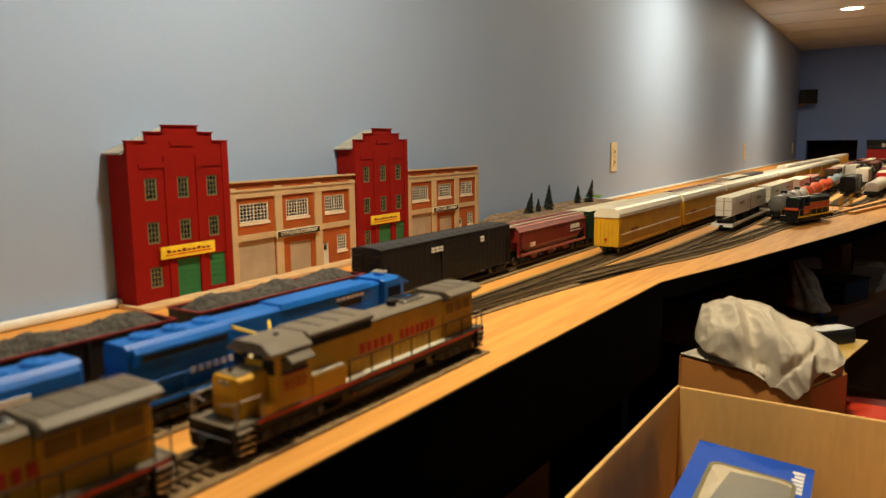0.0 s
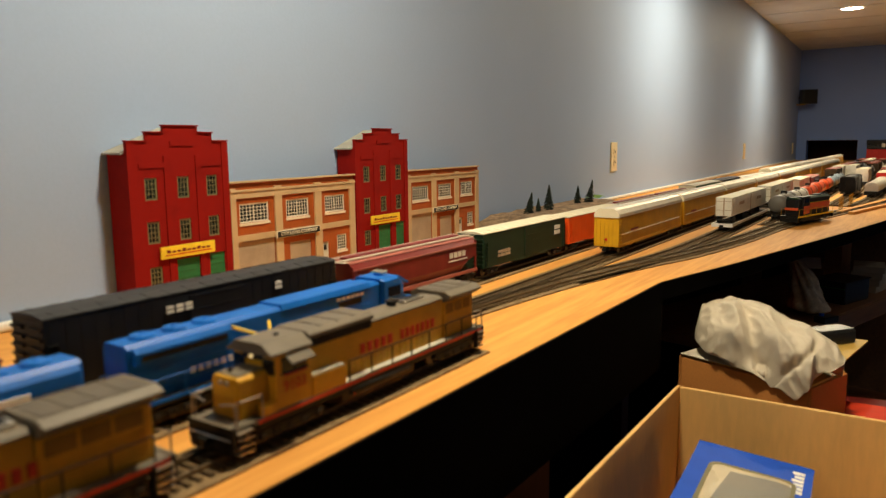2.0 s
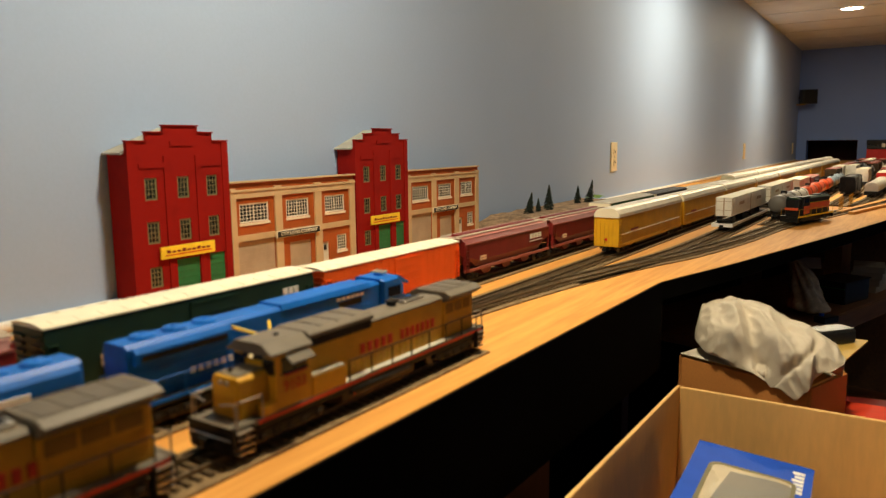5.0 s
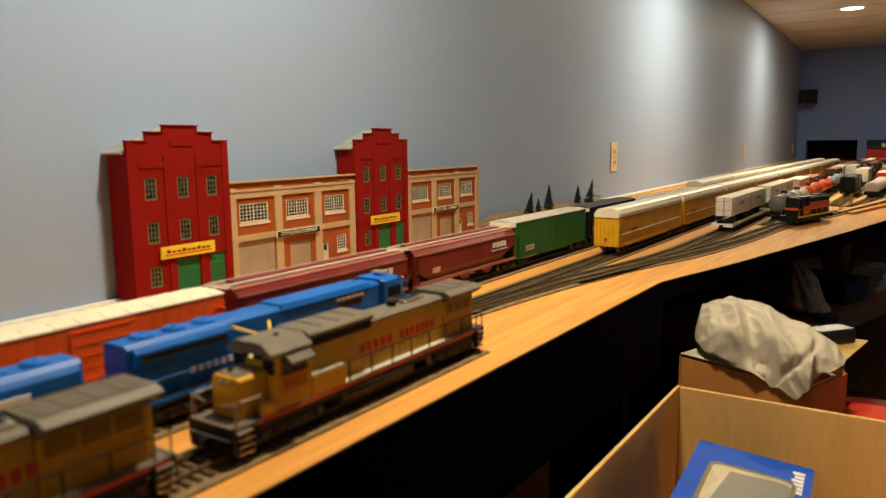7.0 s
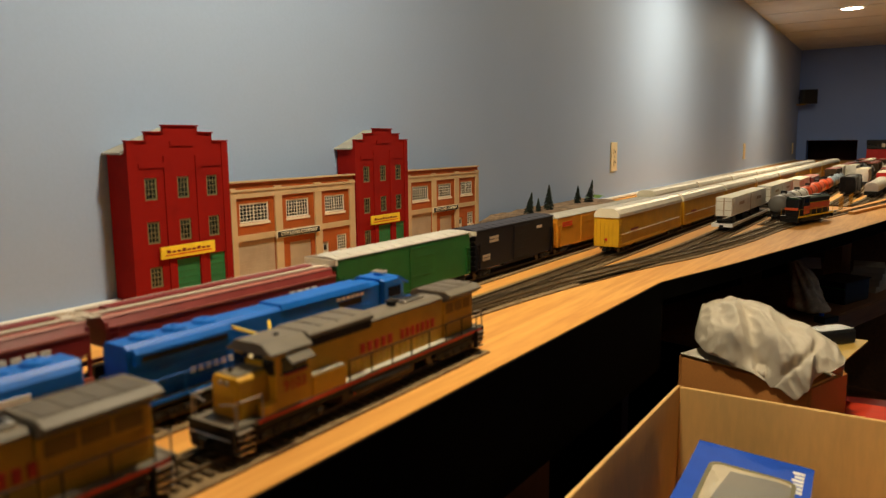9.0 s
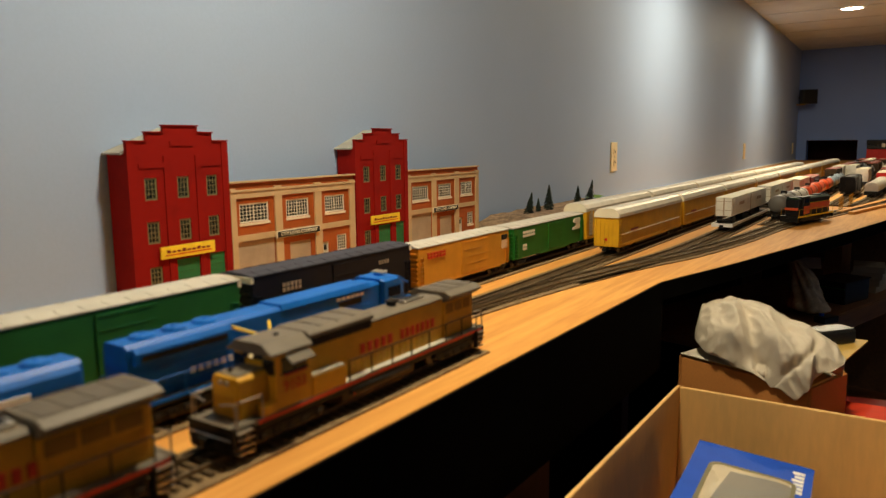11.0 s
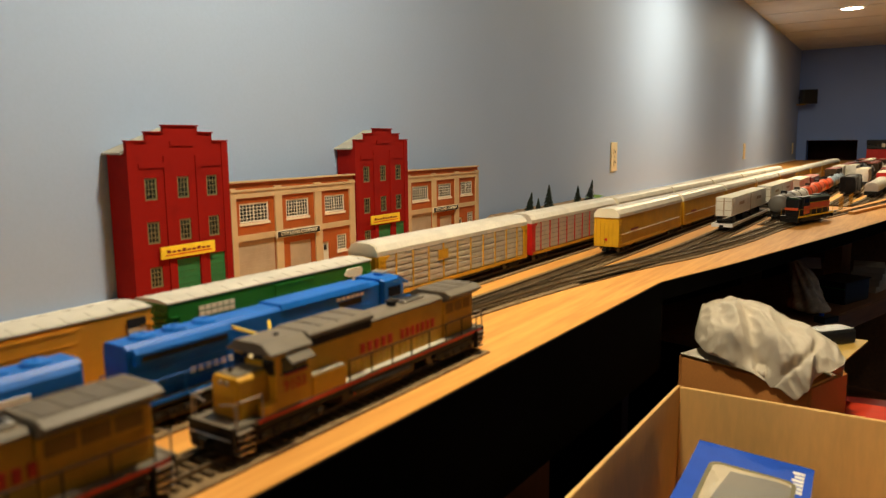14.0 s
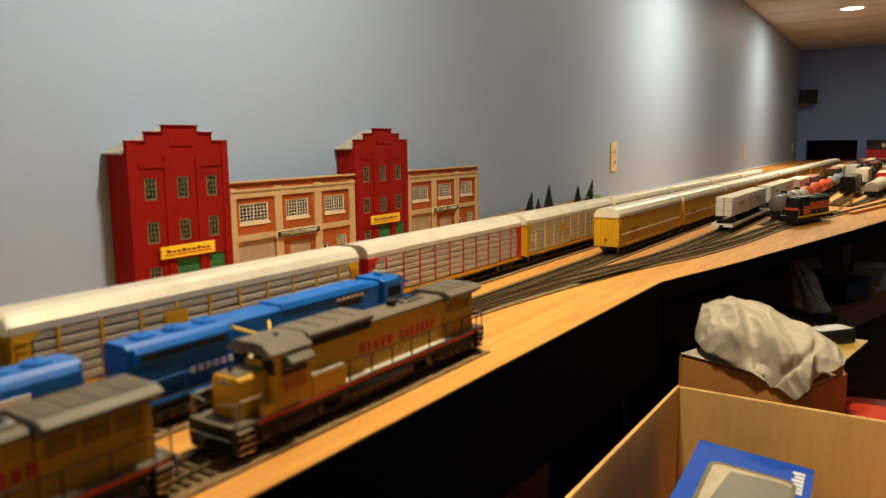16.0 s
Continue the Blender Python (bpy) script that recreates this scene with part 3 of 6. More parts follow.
def build_tan(x, width):
    ob = thing("model_factory_building", "two-storey orange brick model factory with tan pilasters and a company sign", "model building", "model background buildings",
               at=pose(x, front_y(x) + 0.002, B + 0.004, 0, 0, WALL_TURN))
    w, k = width, width / W_TAN
    h = 0.1165
    bays = [(0.040, 0.345), (0.40, 0.655), (0.715, 0.955)]
    wins = [(w * 0.065, w * 0.272, 0.0690, 0.0920), (w * 0.405, w * 0.588, 0.0690, 0.0920), (w * 0.728, w * 0.908, 0.0690, 0.0920), (w * 0.83, w * 0.92, 0.0150, 0.0370)]
    doors = [(w * 0.042, w * 0.312, 0.0, 0.0480), (w * 0.425, w * 0.600, 0.0, 0.0375), (w * 0.70, w * 0.755, 0.0, 0.030)]
    wall_with_holes(ob, "front_wall", [(0, w, h)], w, wins + doors, M_BRICK, 0.0, 0.003)
    for i, a in enumerate(wins):
        window(ob, a[0] + 0.001, a[1] - 0.001, a[2] + 0.001, a[3] - 0.001, 0.0012, 8 if i < 3 else 4, 5, M_WHITEFRAME, M_PANE, M_SILL)
    for i, a in enumerate(doors):
        d = part("door", Shape().box(a[0], a[1], 0.0016, 0.0028, a[2], a[3]), M_DOORGREY if i < 2 else M_WHITEFRAME, ob, "closed roller door" if i < 2 else "pale side door")
        g = Shape()
        if i < 2:
            for q in range(1, 14):
                z = a[2] + (a[3] - a[2]) * q / 14
                g.box(a[0], a[1], 0.0012, 0.0016, z - 0.0003, z + 0.0003)
            part("slats", g, M_DOORGREY, d)
        else:
            part("door_window", Shape().box(a[0] + 0.003, a[0] + 0.008, 0.0010, 0.0016, 0.019, 0.026), M_SIGNBLACK, d)
    for a, b in ((0.0, 0.038), (0.312, 0.366), (0.632, 0.690), (0.950, 1.0)):
        part("pilaster", Shape().box(w * a, w * b, -0.0025, 0.0, 0.0, h - 0.006), M_TAN, ob, bevel=0.0003)
    part("cornice", Shape().box(0, w, -0.0024, 0.0, 0.0985, 0.1060), M_TAN, ob, bevel=0.0003)
    part("upper_band", Shape().box(0, w, -0.0036, 0.0, 0.1060, 0.1085), M_TAN, ob)
    part("parapet_cap", Shape().box(-0.001, w + 0.001, -0.0030, 0.0045, h, h + 0.002), M_TAN, ob)
    part("floor_band", Shape().box(0, w, -0.0022, 0.0, 0.0480, 0.0550), M_TAN, ob)
    part("side_wall", Shape().box(0.0, 0.003, 0.003, 0.018, 0.0, h), M_BRICK, ob)
    part("side_wall", Shape().box(w - 0.003, w, 0.003, 0.018, 0.0, h), M_BRICK, ob)
    part("roof", Shape().box(0.003, w - 0.003, 0.003, 0.018, h - 0.010, h - 0.008), M_ROOFGREY, ob)
    sg = part("sign_board", Shape().box(w * 0.305, w * 0.655, -0.0052, -0.0028, 0.0460, 0.0545), M_CREAM, ob, "black sign with pale capital letters")
    part("sign_face", Shape().box(w * 0.31, w * 0.65, -0.0056, -0.0050, 0.0466, 0.0539), M_SIGNBLACK, sg)
    lettering("sign_letters", "CITY LITHO COMPANY", 0.0066, M_CREAM, sg, pose(w * 0.48, -0.0058, 0.0503, 90, 0, 0), stretch=0.98 * k, depth=0.0002)


def build_building_base():
    x0, x1 = 0.425, 1.15
    sh = Shape().prism([(x0, front_y(x0) - 0.022), (x1, front_y(x1) - 0.022), (x1, wall_y(x1) - 0.002), (x0, wall_y(x0) - 0.002)], "z", 0.0, 0.004)
    ob = tagged(part("sidewalk_strip", sh, M_WALK), "tan model sidewalk strip under the buildings", "model sidewalk")
    ob.matrix_basis = pose(0, 0, B)


# ---------------------------------------------------------------- rolling stock parts
def truck(parent, x, wheels=2, base=0.010, half=0.0165):
    lo, hi = x - base - 0.006, x + base + 0.006
    t = part("truck", Shape().box(x - 0.003, x + 0.003, -half + 0.0031, half - 0.0031, 0.0095, 0.0150), M_CHASSIS, parent)
    axles = [x - base + 2 * base * i / (wheels - 1) for i in range(wheels)]
    for s in (-1, 1):
        y0, y1 = sorted((s * half, s * (half - 0.003)))
        f = part("side_frame", Shape().prism([(lo, 0.0120), (lo + 0.003, 0.0145), (hi - 0.003, 0.0145), (hi, 0.0120), (hi - 0.003, 0.0105), (x + base * 0.45, 0.0092), (x - base * 0.45, 0.0092), (lo + 0.003, 0.0105)], "y", y0, y1), M_CHASSIS, t)
        y0, y1 = sorted((s * half, s * (half + 0.0012)))
        for ax in axles:
            part("journal_box", Shape().box(ax - 0.0020, ax + 0.0020, y0, y1, 0.0090, 0.0130), M_TRUCKFRAME, t, bevel=0.0004)
        for ax in axles[:-1]:
            mid = ax + base / (wheels - 1)
            part("spring_pack", Shape().cyl("z", (mid - 0.0016, s * (half + 0.0005), 0.0112), 0.0012, 0.0018, 8).cyl("z", (mid + 0.0016, s * (half + 0.0005), 0.0112), 0.0012, 0.0018, 8), M_TRUCKFRAME, t)
    for wx in axles:
        w = Shape()
        for s in (-1, 1):
            w.cyl("y", (wx, s * 0.0085, 0.0112), 0.0056, 0.0013, 14)
        w.cyl("y", (wx, 0, 0.0112), 0.0013, 0.0085, 8)
        part("wheelset", w, M_WHEEL, t)


def coupler(parent, x, s):
    part("coupler", Shape().box(min(x, x + s * 0.007), max(x, x + s * 0.007), -0.0016, 0.0016, 0.0115, 0.0150).box(x + s * 0.0062 - 0.0012, x + s * 0.0062 + 0.0012, -0.003, 0.003, 0.0108, 0.0155), M_CHASSIS, parent)


HALF = 0.0182   # half a car's width


def ladder(parent, x, y, z0, z1, rungs, mat, s):
    sh = Shape()
    for k in range(rungs):
        z = z0 + (z1 - z0) * k / (rungs - 1)
        sh.box(x - 0.0035, x + 0.0035, min(y, y + s * 0.0012), max(y, y + s * 0.0012), z - 0.0004, z + 0.0004)
    for dx in (-0.0035, 0.0035):
        sh.box(x + dx - 0.0004, x + dx + 0.0004, min(y, y + s * 0.0010), max(y, y + s * 0.0010), z0 - 0.0010, z1 + 0.0010)
    part("ladder", sh, mat, parent)


def end_rungs(parent, x, s, z0, z1, rungs, mat):
    sh = Shape()
    for k in range(rungs):
        z = z0 + (z1 - z0) * k / (rungs - 1)
        sh.box(min(x, x + s * 0.0018), max(x, x + s * 0.0018), -HALF + 0.0008, -0.004, z - 0.0009, z + 0.0009)
        sh.box(min(x, x + s * 0.0018), max(x, x + s * 0.0018), 0.004, HALF - 0.0008, z - 0.0009, z + 0.0009)
    part("end_ribs", sh, mat, parent)


def build_boxcar(name, label, length, height, body, roof, ribs=0, door=0.5, door_w=0.045, cream_eave=False, under=0.0165):
    ob = thing(name, label, "model freight car", "moving freight train")
    hl = length / 2 - 0.006
    zb, zt = under, height - 0.003
    part("body", Shape().box(-hl, hl, -HALF, HALF, zb, zt), body, ob, bevel=0.0005)
    prof = [(-HALF - 0.0005, zt + 0.0002), (HALF + 0.0005, zt + 0.0002), (HALF + 0.0005, zt + 0.0012), (HALF * 0.45, height), (-HALF * 0.45, height), (-HALF - 0.0005, zt + 0.0012)]
    rf = part("roof", Shape().prism(prof, "x", -hl - 0.0006, hl + 0.0006), roof, ob)
    rr = Shape()
    n = int(length / 0.0165)
    for i in range(n):
        x = -hl + 2 * hl * (i + 0.5) / n
        for s in (-1, 1):
            rr.prism([(s * HALF, zt + 0.0010), (s * HALF, zt + 0.0016), (s * HALF * 0.45, height + 0.0005), (s * HALF * 0.45, height - 0.0003)], "x", x - 0.0006, x + 0.0006)
    part("roof_ribs", rr, roof, rf)
    if cream_eave:
        for s in (-1, 1):
            part("end_fascia", Shape().box(s * (hl + 0.0003) - 0.0015, s * (hl + 0.0003) + 0.0015, -HALF - 0.0004, HALF + 0.0004, zt - 0.0045, zt + 0.0004), M_CREAMROOF, ob)
    dx = (door - 0.5) * length
    for s in (-1, 1):
        d = part("side_door", Shape().box(dx - door_w / 2, dx + door_w / 2, s * HALF - 0.0010, s * HALF + 0.0010, zb + 0.0015, zt - 0.0025), body, ob)
        g = Shape()
        for k in range(5):
            z = zb + 0.004 + (zt - zb - 0.008) * k / 4
            g.box(dx - door_w / 2 + 0.002, dx + door_w / 2 - 0.002, s * HALF + s * 0.0010 - 0.0003, s * HALF + s * 0.0010 + 0.0004, z - 0.0006, z + 0.0006)
        part("door_ribs", g, body, d)
        part("door_track", Shape().box(dx - door_w, dx + door_w, s * HALF - 0.0007, s * HALF + 0.0014, zb - 0.0012, zb + 0.0008), body, ob)
        for i in range(ribs):
            x = -hl + 2 * hl * (i + 0.5) / ribs
            if abs(x - dx) > door_w / 2 + 0.003:
                part("side_rib", Shape().box(x - 0.0014, x + 0.0014, s * HALF - 0.0002, s * HALF + 0.0011, zb + 0.001, zt - 0.001), body, ob)
        ladder(ob, -hl + 0.005, s * (HALF + 0.0002), zb + 0.002, zb + 0.030, 7, body, s)
        ladder(ob, hl - 0.005, s * (HALF + 0.0002), zb + 0.002, zb + 0.030, 7, body, s)
    for s in (-1, 1):
        end_rungs(ob, s * hl, s, zb + 0.005, zt - 0.006, 7, body)
        coupler(ob, s * hl, s)
    part("underframe", Shape().box(-hl + 0.002, hl - 0.002, -0.004, 0.004, 0.0125, under).box(-0.03, 0.03, -0.014, 0.014, 0.0130, under), M_CHASSIS, ob)
    for s in (-1, 1):
        truck(ob, s * (hl - 0.022))
    return ob


def build_hopper(length, logo):
    ob = thing("covered_hopper", "mineral red covered hopper car with a pale roof walkway", "model freight car", "moving freight train")
    hl = length / 2 - 0.006
    sl = 0.030
    zb, zs, zt = 0.020, 0.0185, 0.0555
    prof = [(-HALF + 0.0035, zb + 0.0015), (HALF - 0.0035, zb + 0.0015), (HALF + 0.0002, zb + 0.009), (HALF, zt - 0.005), (HALF - 0.004, zt), (-HALF + 0.004, zt), (-HALF, zt - 0.005), (-HALF - 0.0002, zb + 0.009)]
    body = Shape()
    n = len(prof)
    secs = []
    for x, lift in ((-hl + 0.001, 0.017), (-hl + sl, 0.0), (hl - sl, 0.0), (hl - 0.001, 0.017)):
        secs.append([(x, y, max(z, zb + lift) if z < zb + 0.017 else z) for y, z in prof])
    fs = [tuple(range(n))[::-1], tuple(range(3 * n, 4 * n))]
    for k in range(3):
        fs += [(k * n + i, k * n + (i + 1) % n, (k + 1) * n + (i + 1) % n, (k + 1) * n + i) for i in range(n)]
    body.add([v for s in secs for v in s], fs)
    part("body", body, M_HOPPER, ob)
    part("roof_panel", Shape().prism([(-HALF + 0.003, zt + 0.0002), (HALF - 0.003, zt + 0.0002), (HALF - 0.0045, zt + 0.0016), (-HALF + 0.0045, zt + 0.0016)], "x", -hl, hl), M_HOPPERROOF, ob, "faded red roof sheet")
    part("walkway", Shape().box(-hl - 0.001, hl + 0.001, -0.0092, -0.0032, zt + 0.0022, zt + 0.0031), M_RUNWALK, ob, "galvanised roof walkway")
    part("walkway", Shape().box(-hl - 0.001, hl + 0.001, 0.0095, 0.0135, zt + 0.0022, zt + 0.0031), M_RUNWALK, ob, "galvanised roof walkway")
    for s in (-1, 1):
        part("end_walkway", Shape().box(s * hl - 0.0060, s * hl + 0.0015, -HALF + 0.004, HALF - 0.004, zt + 0.0017, zt + 0.0022), M_RUNWALK, ob)
    part("hatch", Shape().box(-hl + 0.012, hl - 0.012, -0.0022, 0.0075, zt + 0.0016, zt + 0.0042), M_HOPPER, ob, "long red roof hatch", bevel=0.0008)
    for s in (-1, 1):
        part("side_sill", Shape().box(-hl, hl, s * (HALF - 0.0002) - 0.0010, s * (HALF - 0.0002) + 0.0010, zb - 0.002, zb + 0.0012), M_HOPPERROOF, ob)
        part("top_chord", Shape().box(-hl + 0.001, hl - 0.001, s * HALF - 0.0008, s * HALF + 0.0008, zt - 0.0065, zt - 0.0050), M_HOPPERROOF, ob)
        ladder(ob, -hl + 0.005, s * (HALF + 0.0002), zb, zt - 0.006, 9, M_HOPPER, s)
        for e in (-1, 1):
            part("corner_post", Shape().box(e * (hl - 0.0014) - 0.0010, e * (hl - 0.0014) + 0.0010, s * (HALF - 0.0010) - 0.0010, s * (HALF - 0.0010) + 0.0010, zb - 0.001, zt - 0.002), M_HOPPER, ob)
    if logo:
        bars("emblem", 0.052, 0.086, 0.0390, 0.0450, -HALF - 0.0006, 4, M_TRAILER, ob, "pale block emblem", 0.28)
        part("emblem_rule", Shape().box(0.050, 0.088, -HALF - 0.0008, -HALF, 0.0352, 0.0363), M_WHITE, ob)
    bars("reporting_mark", -0.075, -0.060, 0.028, 0.034, -HALF - 0.0006, 4, M_PINKTEXT, ob, "small pale marks", 0.35, 2)
    for x in (-0.05, 0.0, 0.05):
        part("hopper_bay", Shape().prism([(x - 0.022, zb + 0.004), (x + 0.022, zb + 0.004), (x + 0.006, 0.0095), (x - 0.006, 0.0095)], "y", -0.012, 0.012), M_HOPPER, ob)
    part("underframe", Shape().box(-hl, hl, -0.0035, 0.0035, 0.0135, zb + 0.002), M_CHASSIS, ob)
    for s in (-1, 1):
        truck(ob, s * (hl - 0.018))
        coupler(ob, s * hl, s)
    return ob


def build_coal(length):
    ob = thing("coal_hopper", "black open hopper car heaped with dark coal", "model freight car", "moving freight train")
    hl = length / 2 - 0.006
    zb, zt = 0.019, 0.0445
    sh = Shape()
    t = 0.0012
    sh.box(-hl, hl, -HALF, -HALF + t, zb, zt).box(-hl, hl, HALF - t, HALF, zb, zt)
    sh.box(-hl, -hl + t, -HALF + t, HALF - t, zb + 0.004, zt).box(hl - t, hl, -HALF + t, HALF - t, zb + 0.004, zt).box(-hl + t, hl - t, -HALF + t, HALF - t, zb, zb + 0.002)
    part("body", sh, M_BLACKCAR, ob)
    rim = Shape()
    for s in (-1, 1):
        rim.box(-hl - 0.0005, hl + 0.0005, s * HALF - 0.0011, s * HALF + 0.0011, zt, zt + 0.0014)
        rim.box(s * hl - 0.0011, s * hl + 0.0011, -HALF, HALF, zt + 0.0001, zt + 0.0013)
    part("rim", rim, M_HOPPER, ob, "rusty top rim")
    for s in (-1, 1):
        for i in range(10):
            x = -hl + 2 * hl * (i + 0.5) / 10
            part("side_rib", Shape().box(x - 0.001, x + 0.001, s * HALF - 0.0013, s * HALF + 0.0013, zb + 0.001, zt - 0.001), M_BLACKCAR, ob)
    nx, ny = 110, 18
    vs, fs = [], []
    for i in range(nx + 1):
        for j in range(ny + 1):
            u, v = i / nx * 2 - 1, j / ny * 2 - 1
            x, y = u * (hl - t), v * (HALF - t)
            hump = 0.010 * (1 - abs(v) ** 2.2) * min(1, (1 - abs(u)) * 7) * (0.8 + 0.2 * math.cos(u * 9))
            z = zt - 0.002 + hump + 0.0022 * noise.noise((x * 120, y * 120, 3.1)) + 0.0012 * noise.noise((x * 420, y * 420, 1.7))
            vs.append((x, y, z))
    for i in range(nx):
        for j in range(ny):
            a = i * (ny + 1) + j
            fs.append((a, a + 1, a + ny + 2, a + ny + 1))
    part("coal_load", Shape().add(vs, fs), M_COAL, ob, "heaped crushed coal")
    for x in (-0.035, 0.035):
        part("hopper_bay", Shape().prism([(x - 0.025, zb + 0.001), (x + 0.025, zb + 0.001), (x + 0.006, 0.0095), (x - 0.006, 0.0095)], "y", -0.012, 0.012), M_BLACKCAR, ob)
    for s in (-1, 1):
        truck(ob, s * (hl - 0.016))
        coupler(ob, s * hl, s)
    return ob


def build_rack(label, group, end_mat, side_mat, rib_mat, solid=False, nose=None):
    ob = thing("autorack_car", label, "model freight car", group)
    hl = 0.318 / 2 - 0.0058
    zb, zs, zt = 0.0165, 0.0590, 0.0705
    # On slatted cars the core's darker colour stands in for shade between slats.
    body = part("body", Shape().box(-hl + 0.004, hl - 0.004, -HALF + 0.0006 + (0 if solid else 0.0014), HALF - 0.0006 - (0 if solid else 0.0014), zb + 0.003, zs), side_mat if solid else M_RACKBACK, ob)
    prof = [(-HALF - 0.0004, zs - 0.001), (HALF + 0.0004, zs - 0.001), (HALF + 0.0004, zs + 0.0035), (HALF * 0.80, zt - 0.0022), (HALF * 0.5, zt), (-HALF * 0.5, zt), (-HALF * 0.80, zt - 0.0022), (-HALF - 0.0004, zs + 0.0035)]
    rf = part("roof", Shape().prism(prof, "x", -hl + 0.0005, hl - 0.0005), M_RACKROOF, ob, "dull aluminium curved roof")
    seams = Shape()
    for i in range(1, 16):
        x = -hl + 2 * hl * i / 16
        q = [(y * 1.003, z + 0.00012) for y, z in prof[2:]]
        r = [(y * 0.99, z - 0.0004) for y, z in prof[2:]][::-1]
        seams.prism(q + r, "x", x - 0.0004, x + 0.0004)
    part("roof_seams", seams, M_RACKROOF, rf)
    if nose is not None:
        for s in (-1, 1):
            part("roof_end", Shape().prism([(y * 0.97, z - 0.0004) for y, z in prof], "x", s * (hl + 0.0002) - 0.0009, s * (hl + 0.0002) + 0.0009), nose, ob, "pale roof end")
    for s in (-1, 1):
        e = part("end_door", Shape().box(s * (hl - 0.0025) - 0.0022, s * (hl - 0.0025) + 0.0022, -HALF, HALF, zb, zs - 0.0012), end_mat, ob, "coloured end doors", bevel=0.0005)
        g = Shape()
        for k in range(6):
            y = -HALF + 0.003 + (2 * HALF - 0.006) * k / 5
            g.box(s * hl - 0.0006, s * hl + 0.0010, y - 0.0006, y + 0.0006, zb + 0.002, zs - 0.003)
        part("door_ribbing", g, end_mat, e)
        for t in (-1, 1):
            x0, x1 = sorted((s * (hl - 0.018), s * (hl - 0.0005)))
            if not solid:
                part("end_gusset", Shape().prism([(x0, zs - 0.0013), (x1, zs - 0.0013), (x1, zb), (s * (hl - 0.011), zb), (s * (hl - 0.011), zs - 0.006)] if s > 0 else
                                                 [(x0, zs - 0.0013), (x0, zb), (s * (hl - 0.011), zb), (s * (hl - 0.011), zs - 0.006), (x1, zs - 0.0013)], "y", min(t * HALF, t * (HALF + 0.0006)), max(t * HALF, t * (HALF + 0.0006))), end_mat, ob)
            r = Shape()
            for k in range(8):
                z = zb + 0.004 + (zs - zb - 0.010) * k / 7
                r.box(s * (hl - 0.006) - 0.003, s * (hl - 0.006) + 0.003, t * HALF - 0.0002 if t > 0 else t * (HALF + 0.0014), t * (HALF + 0.0014) if t > 0 else t * HALF + 0.0002, z - 0.0007, z + 0.0007)
            part("side_ladder", r, end_mat, ob)
        coupler(ob, s * hl, s)
    for t in (-1, 1):
        y0, y1 = sorted((t * (HALF - 0.0006), t * (HALF + 0.0008)))
        part("side_sill", Shape().box(-hl + 0.004, hl - 0.004, y0, y1, zb - 0.0005, zb + 0.0032), M_RACKDEEP, ob)
        n = 22 if solid else 11
        for i in range(1, n):
            x = -hl + 2 * hl * i / n
            part("side_post", Shape().box(x - 0.0009, x + 0.0009, y0 + (0.0009 if solid and t < 0 else 0), y1 - (0.0009 if solid and t > 0 else 0), zb + 0.004, zs - 0.001), rib_mat, ob)
        # screen panels: six rows with gaps
        rows = 1 if solid else 6
        for k in range(rows):
            pn = Shape()
            za = zb + 0.0045 + (zs - zb - 0.0055) * k / rows
            zc = zb + 0.0045 + (zs - zb - 0.0055) * (k + (0.98 if solid else 0.84)) / rows
            pn.box(-hl + 0.0125, hl - 0.0125, t * (HALF - 0.0008) - 0.0006, t * (HALF - 0.0008) + 0.0006, za, zc)
            for q in range(0 if solid else 2):
                zz = za + (zc - za) * (q + 0.8) / 2.6
                pn.box(-hl + 0.0125, hl - 0.0125, t * (HALF - 0.0002) - 0.0004, t * (HALF - 0.0002) + 0.0003, zz - 0.0004, zz + 0.0004)
            part("screen_panel", pn, side_mat, ob)
    if solid:
        bars("rivet_row", -hl + 0.012, hl - 0.012, 0.0330, 0.0345, -HALF - 0.0010, 26, M_CREAM, ob, "row of pale marks", 0.45)
        bars("reporting_mark", -hl + 0.048, -hl + 0.080, 0.0355, 0.0385, -HALF - 0.0010, 8, M_HOPPER, ob, "small dark marks", 0.3)
        part("red_mark", Shape().box(-hl - 0.0014, -hl - 0.0002, -0.0018, 0.0018, 0.0250, 0.0285), M_RACKRED, ob)
    elif rib_mat is not M_RACKRED:
        part("crest_panel", Shape().box(-0.052, -0.034, -HALF - 0.0012, -HALF - 0.0003, 0.041, 0.0515), M_RACKDEEP, ob)
    part("underframe", Shape().box(-hl + 0.002, hl - 0.002, -0.005, 0.005, 0.0120, zb).box(-0.07, 0.07, -0.014, 0.014, 0.0115, zb), M_CHASSIS, ob)
    for s in (-1, 1):
        truck(ob, s * (hl - 0.034))
    return ob


# ---------------------------------------------------------------- locomotives
def handrails(ob, x0, x1, y, z0, z1, n, mat):
    for i in range(n):
        x = x0 + (x1 - x0) * i / (n - 1)
        part("stanchion", Shape().rod((x, y, z0), (x, y, z1), 0.00045), mat, ob)
    part("handrail", Shape().rod((x0, y, z1), (x1, y, z1), 0.00045), mat, ob)


